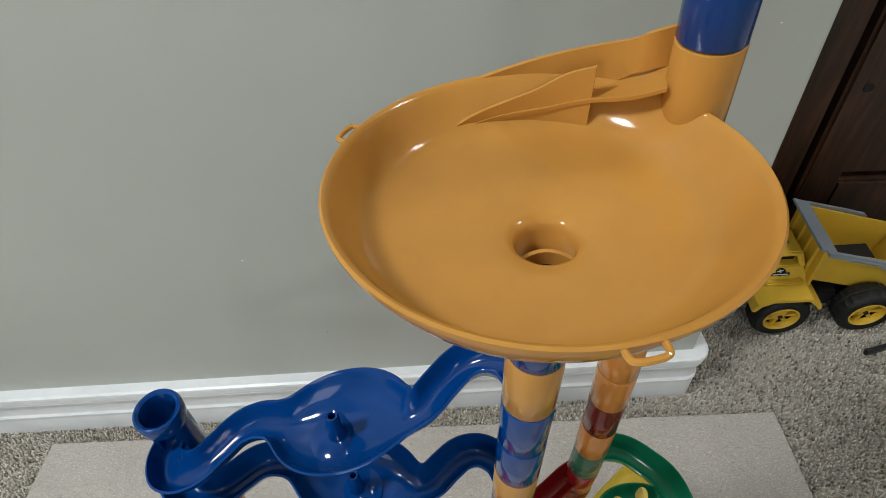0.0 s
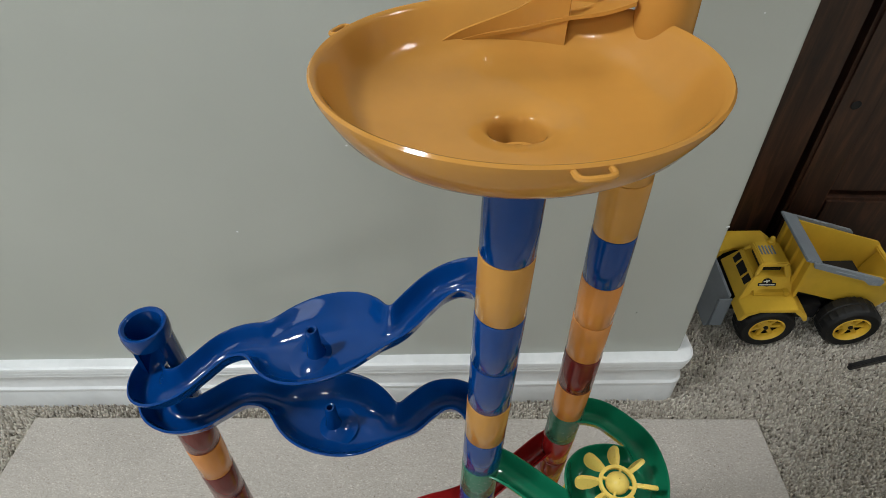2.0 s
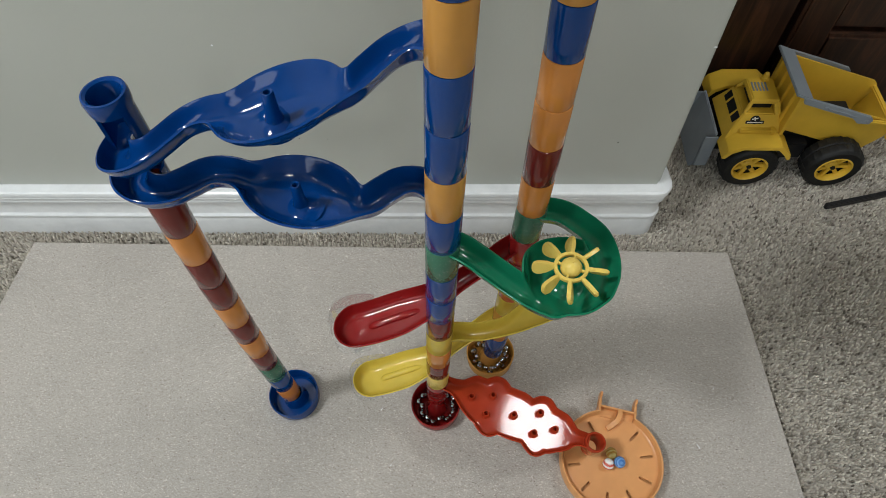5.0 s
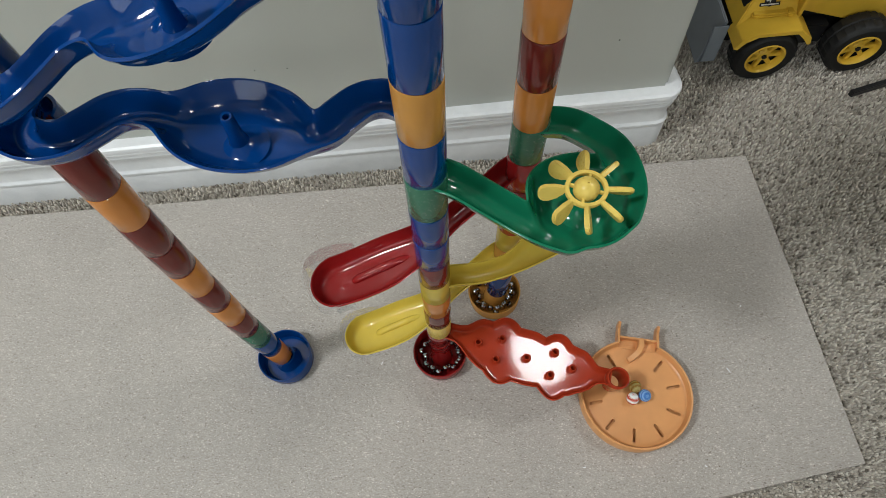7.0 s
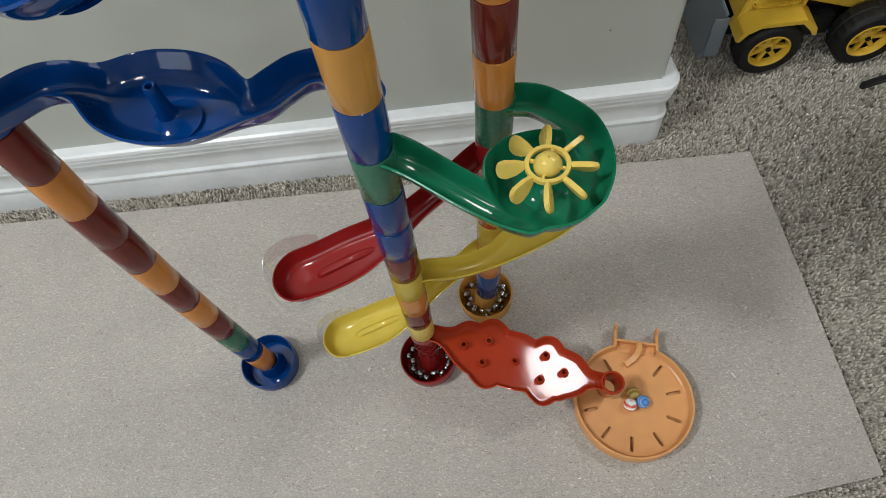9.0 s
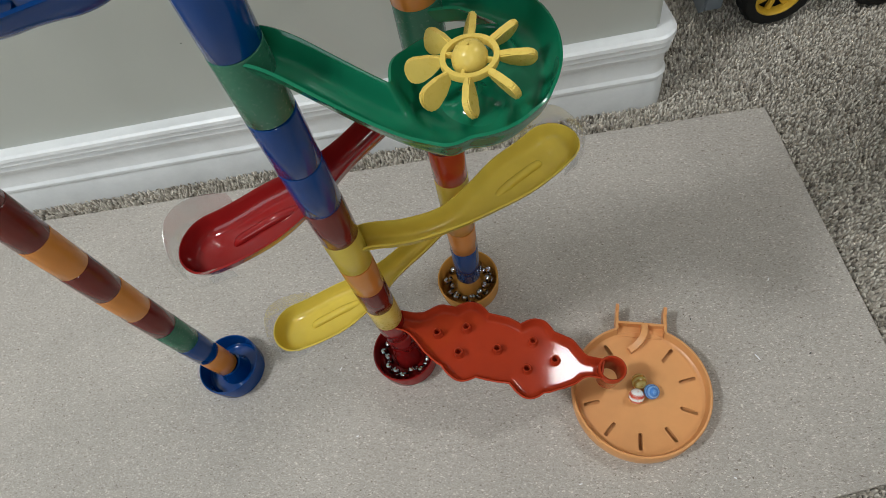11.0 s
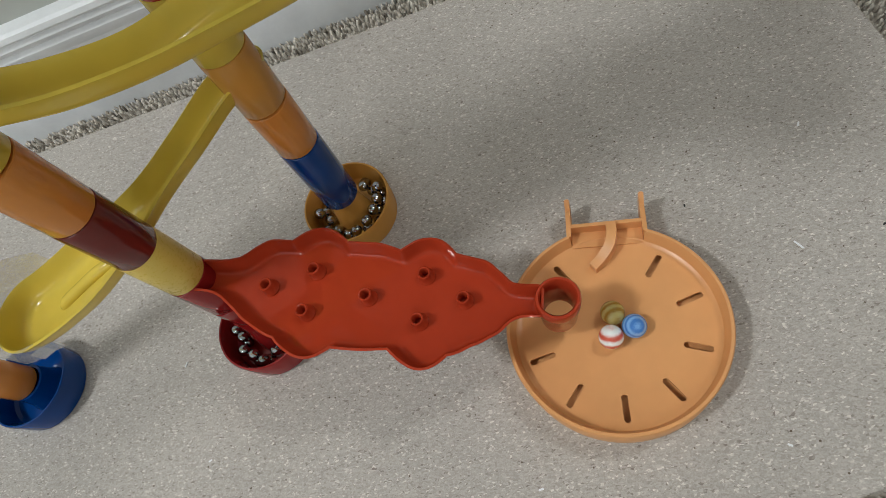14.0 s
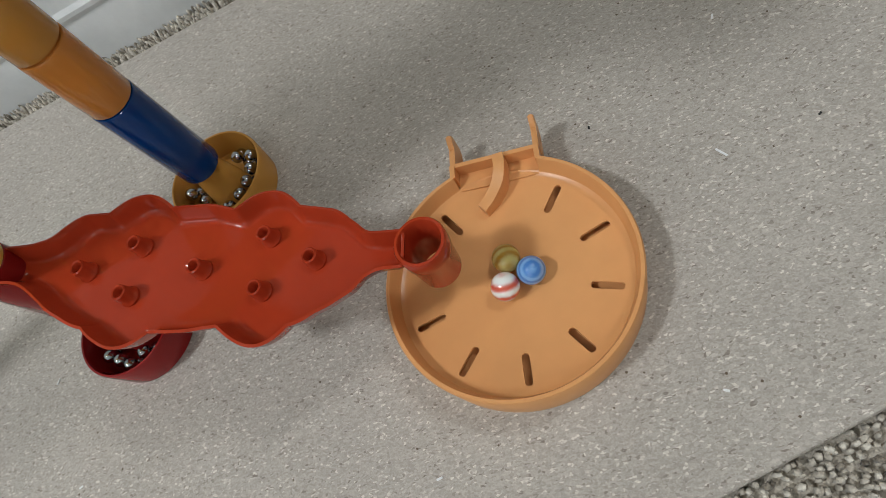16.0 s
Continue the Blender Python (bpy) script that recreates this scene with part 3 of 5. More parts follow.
def base_cup(at, mat, label, deep):
    ob = thing("base_cup", at[0], at[1], 0.0, label, "base cup", "tower base cups")
    bm = bmesh.new()
    lathe(bm, [(0.0005, 0.0), (0.034, 0.0), (0.0352, 0.001), (0.0368, 0.024), (0.0362, 0.0258), (0.0350, 0.0258), (0.0342, 0.024),
               (0.0325, 0.006), (0.030, 0.0038), (0.020, 0.0032), (0.0005, 0.0032)], 64)
    part("cup", bm, mat, ob)
    bm = bmesh.new()
    if deep:
        lathe(bm, [(0.0128, 0.0034), (0.0160, 0.0034), (0.0148, 0.012), (0.0128, 0.026), (0.0110, 0.034), (0.0106, 0.050), (0.0098, 0.050), (0.0098, 0.02)], 40)
    else:
        lathe(bm, [(0.0128, 0.0034), (0.0185, 0.0034), (0.0165, 0.008), (0.0150, C0 - 0.0006), (0.0128, C0 - 0.0006)], 40)
    part("socket", bm, mat, ob)
    return ob


base_cup(CUP_A, DARK_RED, "dark red plastic tower base cup holding steel balls", True)
base_cup(leaned(B)(0), YELLOW_ORANGE, "amber plastic tower base cup holding steel balls", True)
base_cup((-0.218, -0.002), BLUE, "empty glossy blue plastic tower base cup", False)
tube(upright, 0.036, DARK_RED, "dark red", height=level(1) - 0.036)
# the lowest blue tube of tower B reaches down over its socket
tube(B, 0.046, *BLU, height=level(2) - 0.046)

bm = bmesh.new()
bmesh.ops.create_uvsphere(bm, u_segments=18, v_segments=12, radius=0.0046)
ball_mesh = finish(bm, "steel_ball", STEEL, 180)
for at, count, seed in ((CUP_A, 46, 3), (leaned(B)(0), 25, 8)):
    pick = random.Random(seed)
    placed = []
    tries = 0
    while len(placed) < count and tries < 9000:
        tries += 1
        r, a = pick.uniform(0.0205, 0.0278), pick.uniform(0, 2 * math.pi)
        if at[0] > 0.05 and 1.2 < a < 1.9:
            continue
        q = Vector((at[0] + r * math.cos(a), at[1] + r * math.sin(a), 0.0083))
        near = [p for p in placed if (p.xy - q.xy).length < 0.0091]
        if near:
            if len(near) > 2 or tries < 4500 or any(p.z > 0.0084 for p in near):
                continue
            q.z = max(p.z + math.sqrt(max(0, 0.0092 ** 2 - (p.xy - q.xy).length_squared)) for p in near)
        placed.append(q)
    for q in placed:
        ob = new("steel_ball", ball_mesh)
        ob.matrix_world = Matrix.Translation(q)
        tagged(ob, "small shiny steel ball lying in a base cup", "steel ball", "steel balls in base cups")


# ---------------------------------------------------------------- blue wavy paths
def wavy_path(z_a, z_c, ring, label):
    """From tower A to tower C: a winding channel with a pegged bowl midway."""
    ob = thing("wavy_path", A[0], A[1], min(z_a, z_c), label, "marble run path", "blue wavy paths")
    inv = Matrix.Translation((-A[0], -A[1], -min(z_a, z_c)))

    def zz(x):
        return z_a + (z_c - z_a) * (-x / 0.235)

    w = 0.0118
    right = [(x, y, zz(x), r, 0.016, r) for x, y, r in ((0.000, 0.014, w), (-0.008, 0.027, w), (-0.022, 0.034, w), (-0.036, 0.031, w), (-0.048, 0.020, w), (-0.058, 0.009, w), (-0.070, 0.004, w), (-0.085, 0.005, 0.0125))]
    bowl = [(x, y, zz(x), r, 0.0205 * min(1.0, r / 0.028), 0.95 * r) for x, y, r in ((-0.0840, 0.0060, 0.0190), (-0.0915, 0.0068, 0.0265), (-0.1010, 0.0078, 0.0318), (-0.1110, 0.0085, 0.0332), (-0.1205, 0.0092, 0.0312), (-0.1300, 0.0102, 0.0255), (-0.1375, 0.0112, 0.0185))]
    left = [(x, y, zz(x), r, 0.016, r) for x, y, r in ((-0.140, 0.012, 0.0125), (-0.155, 0.0165, w), (-0.170, 0.0185, w), (-0.183, 0.015, w), (-0.195, 0.004, w), (-0.206, -0.0055, 0.0122), (-0.219, -0.0085, 0.0130), (-0.231, -0.0045, 0.0130), (-0.2375, 0.0055, 0.0122), (-0.2370, 0.0160, 0.0115))]
    bm = bmesh.new()
    basin(bm, [chain(right), chain(bowl, 6), chain(left)], 0.009, rim_at=lambda gx, gy: zz(gx))
    bm.transform(inv)
    moulded("channel", bm, BLUE, ob, 0.0017)
    # hollow peg in the bowl
    bm = bmesh.new()
    zb = zz(-0.1115) - 0.0205
    lathe(bm, [(0.0022, zb + 0.029), (0.0034, zb + 0.0295), (0.0040, zb + 0.0285), (0.0046, zb + 0.014), (0.0062, zb + 0.006), (0.012, zb + 0.0012), (0.018, zb + 0.0002),
               (0.006, zb - 0.0008), (0.0022, zb + 0.002)], 32, (-0.1125, 0.0060))
    bm.transform(inv)
    part("peg", bm, BLUE, ob)
    bm = bmesh.new()
    collar(bm, A[0], A[1], level(13) if ring else level(10))
    bm.transform(inv)
    part("collar", bm, BLUE, ob)
    bm = bmesh.new()
    top = 0.628 if ring else C0 + C_PITCH * 11 + PITCH
    if ring:
        # open-fronted tower top: a half sleeve under a full ring
        lathe(bm, [(0.0116, top - 0.014), (0.0150, top - 0.014), (0.0156, top - 0.011), (0.0160, top - 0.003), (0.0152, top - 0.0004), (0.0138, top), (0.0120, top - 0.0015), (0.0114, top - 0.005)], 40, C(top - 0.02))
        lathe(bm, [(0.0128, top - PITCH - 0.012), (0.0148, top - PITCH - 0.012), (0.0148, top - 0.0138), (0.0120, top - 0.0138)], 30, C(top - 0.02), -38, 205)
    else:
        lathe(bm, [(0.0128, top - PITCH - 0.001), (0.0148, top - PITCH - 0.001), (0.0148, top - 0.012), (0.0128, top - 0.012)], 30, C(top - 0.02), -15, 178)
        lathe(bm, [(0.0108, top - PITCH), (0.0147, top - PITCH), (0.0147, top - PITCH + 0.006), (0.0140, top - PITCH + 0.0210), (0.0108, top - PITCH + 0.0210)], 40, C(top - 0.02))
    bm.transform(inv)
    part("tower_sleeve", bm, BLUE, ob)
    lean_thing(ob)
    return ob


wavy_path(0.678, 0.591, True, "glossy blue plastic wavy marble path with pegged bowl and open ring top")
wavy_path(0.528, 0.562, False, "glossy blue plastic wavy marble path with pegged bowl")


# ---------------------------------------------------------------- dish
def dish():
    ob = thing("funnel_dish", 0, 0, level(16), "large amber plastic funnel dish with centre hole, tipped slightly back", "funnel dish")
    inv = ob.matrix_world.inverted()
    tip = Matrix.Translation((0.0000, 0.0085, 0.7870)) @ Matrix.Rotation(radians(-6.5), 4, "X") @ Matrix.Rotation(radians(1.5), 4, "Y")

    def shift(r):
        k = min(1.0, r / 0.07)
        return -0.0050 * k, 0.0075 * k

    bm = bmesh.new()
    inner = [(0.0120, -0.016), (0.0123, -0.004), (0.0128, -0.001), (0.0140, 0.0008), (0.017, 0.0026), (0.028, 0.0042), (0.045, 0.0055), (0.060, 0.0068), (0.0665, 0.0086),
             (0.0715, 0.0120), (0.0755, 0.0168), (0.0788, 0.0222), (0.0815, 0.0270), (0.0832, 0.0292)]
    outer = [(0.0846, 0.0298), (0.0856, 0.0288), (0.0850, 0.0262), (0.0815, 0.0200), (0.0775, 0.0138), (0.0725, 0.0094), (0.066, 0.0062), (0.045, 0.0030), (0.028, 0.0008),
             (0.0175, -0.0022), (0.0147, -0.0036), (0.0140, -0.004), (0.0132, -0.016)]
    lathe(bm, inner + outer, 120, shift=shift)
    bm.transform(inv @ tip)
    part("bowl", bm, YELLOW_ORANGE, ob)
    bm = bmesh.new()
    lathe(bm, [(0.0128, level(16)), (0.0140, level(16)), (0.0147, level(16) + 0.001), (0.0147, 0.7780), (0.0128, 0.7780)], 40)
    bm.transform(inv)
    part("outlet_collar", bm, YELLOW_ORANGE, ob)
    bm = bmesh.new()
    lathe(bm, tube_profile(), 40)
    bm.transform(inv @ along_axis(B, INLET + 0.031, PITCH))
    part("inlet_collar", bm, YELLOW_ORANGE, ob)
    bx, by = B(0.84)
    DROP = 0.0105

    def rim(deg, r):
        return -0.0045 + 0.975 * r * math.cos(radians(deg)), 0.0165 + 0.975 * r * math.sin(radians(deg))

    # inlet chute: outer wall along the back of the rim, floor and inner flap
    bm = bmesh.new()
    rows = [(bx - 0.006, by + 0.0125, 0.8270, 0.8460), (bx - 0.020, by + 0.0125, 0.8240, 0.8425)]
    for deg, r, a, b in ((60, 0.0900, 0.8190, 0.8375), (70, 0.0892, 0.806, 0.8320), (82, 0.0890, 0.801, 0.8262), (94, 0.0888, 0.799, 0.8210), (110, 0.0886, 0.799, 0.8160), (129, 0.0884, 0.800, 0.8130), (146, 0.0882, 0.805, 0.8140)):
        rows.append((*rim(deg, r), a, b))
    ribbon(bm, [(*row[:2], row[2] - DROP, row[3] - DROP) for row in rows], 0.0022)
    bm.transform(inv)
    part("chute_wall", bm, YELLOW_ORANGE, ob)
    bm = bmesh.new()
    rows = [(bx - 0.012, by + 0.003, 0.8275, 0.0095, 0.0095, 0.0012, 6)]
    for deg, r, z, w in ((57, 0.0820, 0.8200, 0.0085), (70, 0.0812, 0.8140, 0.0080), (84, 0.0810, 0.8080, 0.0078), (104, 0.0812, 0.8035, 0.006), (122, 0.0815, 0.8000, 0.004)):
        rows.append((*rim(deg, r), z, w, w, 0.0012, 6))
    trough(bm, [(*row[:2], row[2] - DROP, *row[3:]) for row in rows], 0.0016, 8, 8)
    bm.transform(inv)
    part("chute_floor", bm, YELLOW_ORANGE, ob)
    bm = bmesh.new()
    rows = []
    for deg, r, a, b in ((67, 0.0735, 0.797, 0.8310), (77, 0.0735, 0.795, 0.8255), (88, 0.0738, 0.793, 0.8165), (99, 0.0745, 0.793, 0.8110), (112, 0.0755, 0.793, 0.8060), (126, 0.0765, 0.793, 0.8000)):
        rows.append((*rim(deg, r), a, b))
    ribbon(bm, [(*row[:2], row[2] - DROP, row[3] - DROP) for row in rows], 0.0018)
    bm.transform(inv)
    part("chute_flap", bm, YELLOW_ORANGE, ob)
    # hanging loops on the rim
    for deg in (157, 285, 47):
        bm = bmesh.new()
        dx, dy = math.cos(radians(deg)), math.sin(radians(deg))
        x, y = -0.0050 + 0.0850 * dx, 0.0075 + 0.0850 * dy
        pts = [(x - dy * s + dx * o, y + dx * s + dy * o, 0.0275) for s, o in ((-0.0062, -0.001), (-0.0056, 0.0042), (0.0, 0.0052), (0.0056, 0.0042), (0.0062, -0.001))]
        pipe(bm, pts, 0.0012)
        bm.transform(inv @ tip)
        part("rim_loop", bm, YELLOW_ORANGE, ob)
    lean_thing(ob)


def pipe(bm, pts, r, n=8, each=6):
    line = [Vector(p) for p in glide(pts, each)]
    rings = []
    for i, p in enumerate(line):
        d = (line[min(len(line) - 1, i + 1)] - line[max(0, i - 1)]).normalized()
        side = d.orthogonal().normalized()
        if i and abs(d.z) < 0.95:
            side = d.cross(Vector((0, 0, 1))).normalized()
        up = d.cross(side)
        rings.append([bm.verts.new(p + side * r * math.cos(2 * math.pi * k / n) + up * r * math.sin(2 * math.pi * k / n)) for k in range(n)])
    for p, q in zip(rings, rings[1:]):
        for j in range(n):
            bm.faces.new((p[j], p[(j + 1) % n], q[(j + 1) % n], q[j]))
    bm.faces.new(rings[0][::-1])
    bm.faces.new(rings[-1])
    return bm


dish()


# ---------------------------------------------------------------- slides
# centre lines of the two mirrored kinds of slide: past tower A, and past tower B
TO_A = [(0.083, 0.0775), (0.066, 0.069), (0.040, 0.049), (0.012, 0.030), (-0.014, 0.013), (-0.040, 0.001), (-0.062, -0.0065), (-0.0845, -0.0125), (-0.1045, -0.0175)]
TO_B = [(0.002, 0.002), (0.017, 0.0075), (0.046, 0.013), (0.078, 0.027), (0.108, 0.050), (0.131, 0.071), (0.150, 0.0885), (0.1665, 0.105), (0.1815, 0.1195)]
TO_SHAPE = [(0.0, 0.0100), (0.06, 0.0102), (0.22, 0.0102), (0.40, 0.0112), (0.54, 0.0175), (0.68, 0.0232), (0.82, 0.0240), (0.97, 0.0235)]


def slide(line, z_tube, mat, label, collars):
    """Leaves one tower, passes beside the next and ends in a tray."""
    ob = thing("slide", *line[0], z_tube - 0.030, label, "slide", "slides")
    inv = ob.matrix_world.inverted()
    rows = [(x, y, z_tube - 0.016 - 0.052 * k, w, 0.0145, min(w, 0.0125)) for (x, y), (k, w) in zip(line, TO_SHAPE)]
    bm = bmesh.new()
    basin(bm, [chain(rows)])
    bm.transform(inv)
    moulded("channel", bm, mat, ob)
    # raised divider along the tray floor
    zf = z_tube - 0.0638
    q = [np.array(p) for p in line]
    pts = [(*((q[4] * 0.3 + q[5] * 0.7) * (1 - k) + q[7] * k), zf - 0.0172 * k + h) for k, h in ((-0.25, -0.0060), (-0.05, -0.0020), (0.15, 0.0006), (0.40, 0.0010), (0.60, 0.0012), (0.70, 0.0002), (0.76, -0.0050))]
    bm = bmesh.new()
    pipe(bm, pts, 0.0040, 14)
    bm.transform(inv)
    part("divider", bm, mat, ob)
    for axis, z, m in collars:
        bm = bmesh.new()
        lathe(bm, tube_profile(), 40)
        bm.transform(inv @ along_axis(axis, z, PITCH))
        part("collar", bm, m, ob)
    # clear film guard taped round the tray end
    film = thing("film_guard", *line[-1], z_tube - 0.085, "clear plastic film guard taped round a slide tray", "film guard", "film guards")
    d = (q[7] - q[5]) / np.linalg.norm(q[7] - q[5])
    n = np.array([-d[1], d[0]])
    if n[1] < 0:
        n = -n
    tip = q[7] + d * 0.020
    z = z_tube - 0.065
    rows = []
    for u, v, lo, hi in ((-0.022, -0.0240, -0.014, 0.003), (-0.006, -0.0235, -0.014, 0.005), (0.004, -0.016, -0.013, 0.008), (0.0075, 0.001, -0.012, 0.013), (0.004, 0.016, -0.012, 0.019), (-0.008, 0.0232, -0.012, 0.024), (-0.026, 0.0238, -0.010, 0.025), (-0.042, 0.0235, -0.008, 0.018)):
        p = tip + d * u + n * v
        rows.append((p[0], p[1], z + lo, z + hi))
    bm = bmesh.new()
    ribbon(bm, rows, 0.0003)
    bm.transform(film.matrix_world.inverted())
    part("sheet", bm, FILM, film)
    bm = bmesh.new()
    ribbon(bm, [(*(tip + d * a - n * 0.0246), z - 0.0145 + b, z - 0.004 + b) for a, b in ((-0.030, 0.0), (-0.022, 0.001), (-0.013, -0.001))], 0.0005, 4)
    bm.transform(film.matrix_world.inverted())
    part("tape", bm, TAPE, film, "whitish adhesive tape strip")
    lean_thing(ob)
    lean_thing(film)
    return ob


slide(TO_A, level(8), DARK_RED, "dark red plastic slide with rounded end tray", ((B, level(7), DARK_RED), (upright, level(6), MAROON)))
slide(TO_B, level(6), YELLOW, "yellow plastic slide with rounded end tray", ((upright, level(5), YELLOW), (B, level(4), YELLOW)))
slide(TO_A, level(4), YELLOW, "yellow plastic slide with rounded end tray above the base", ((B, level(3), YELLOW_ORANGE), (upright, level(2), PALE_YELLOW)))


# ---------------------------------------------------------------- paddle wheel piece
def wheel_piece():
    ob = thing("paddle_wheel_path", A[0], A[1], level(8), "green plastic path with round bowl and yellow paddle wheel", "paddle wheel")
    inv = ob.matrix_world.inverted()
    cx, cy, rim, R = 0.108, -0.001, 0.4555, 0.0390
    w = 0.0118
    inlet = [(0.000, 0.001, 0.497, w, 0.015, w), (0.018, -0.003, 0.491, w, 0.015, w), (0.040, -0.0105, 0.477, w, 0.015, w), (0.062, -0.0190, 0.465, w, 0.015, w), (0.082, -0.0270, 0.458, w, 0.016, w), (0.096, -0.0310, 0.456, 0.0125, 0.018, w)]
    bowl = [(cx, cy, rim, R, 0.0200, 0.013)]
    outlet = [(0.133, -0.014, 0.4555, w, 0.018, w), (0.1395, 0.002, 0.455, w, 0.017, w), (0.1400, 0.022, 0.4535, w, 0.016, w), (0.134, 0.043, 0.4515, w, 0.016, w), (0.120, 0.059, 0.449, w, 0.016, w), (0.104, 0.070, 0.4475, w, 0.016, w), (0.080, 0.073, 0.447, w, 0.016, w)]
    bm = bmesh.new()
    basin(bm, [chain(inlet), bowl, chain(outlet)], 0.004)
    bm.transform(inv)
    moulded("path_tray", bm, GREEN, ob)
    bm = bmesh.new()
    lathe(bm, [(0.0005, rim - 0.011), (0.005, rim - 0.011), (0.008, rim - 0.0150), (0.013, rim - 0.0185), (0.020, rim - 0.0198), (0.0005, rim - 0.0212)], 48, (cx, cy))
    bm.transform(inv)
    part("hub_cone", bm, GREEN, ob)
    for (x, y), z in ((A, level(9)), (B(level(8)), level(8))):
        bm = bmesh.new()
        collar(bm, x, y, z)
        bm.transform(inv)
        part("collar", bm, DULL_GREEN, ob)
    bm = bmesh.new()
    lathe(bm, [(0.0005, rim + 0.016), (0.0024, rim + 0.016), (0.0024, rim - 0.012), (0.0005, rim - 0.012)], 16, (cx, cy))
    bm.transform(inv)
    part("axle", bm, GREEN, ob)
    hub_z = rim + 0.012
    wheel_part = bmesh.new()
    lathe(wheel_part, [(0.0005, 0.0078), (0.004, 0.0070), (0.0070, 0.0048), (0.0088, 0.001), (0.0086, -0.003), (0.0005, -0.003)], 32, (0, 0))
    bmesh.ops.scale(wheel_part, vec=(1.1, 1.1, 1.1), verts=wheel_part.verts)
    wh = part("wheel", wheel_part, PALE_YELLOW, ob, "pale yellow eight-blade paddle wheel")
    wh.matrix_local = inv @ pose(cx, cy - 0.001, hub_z, 0, 0, 26) @ Matrix.Scale(0.92, 4)
    bm = bmesh.new()
    lathe(bm, [(0.0128, -0.0025), (0.0156, -0.0025), (0.0160, 0.0), (0.0156, 0.0015), (0.0128, 0.0015), (0.0124, 0.0)], 40)
    part("ring", bm, PALE_YELLOW, wh)
    for k in range(4):
        bm = bmesh.new()
        box(bm, (0.006, -0.0010, -0.0022), (0.0135, 0.0010, 0.0012), 0.0004)
        part("spoke", bm, PALE_YELLOW, wh).matrix_local = pose(0, 0, 0, 0, 0, 45 + 90 * k)
    for k in range(8):
        bm = bmesh.new()
        outline = [(0.0148, -0.0034), (0.018, -0.0062), (0.024, -0.0112), (0.0290, -0.0125), (0.0330, -0.0108), (0.0350, -0.0055), (0.0340, -0.0003), (0.030, 0.0016), (0.0148, 0.0016)]
        prism(bm, [tuple(q) for q in glide(outline + outline[:1], 2)][:-1], -0.0019, 0.0019, 0.0008)
        part("blade", bm, PALE_YELLOW, wh).matrix_local = pose(0, 0, 0, 0, 0, 45 * k + 14) @ pose(0, 0, 0, 20, 0, 0)

    lean_thing(ob)


wheel_piece()


# ---------------------------------------------------------------- red peg board
RING = (0.2190, -0.0557)
FALL = 0.25


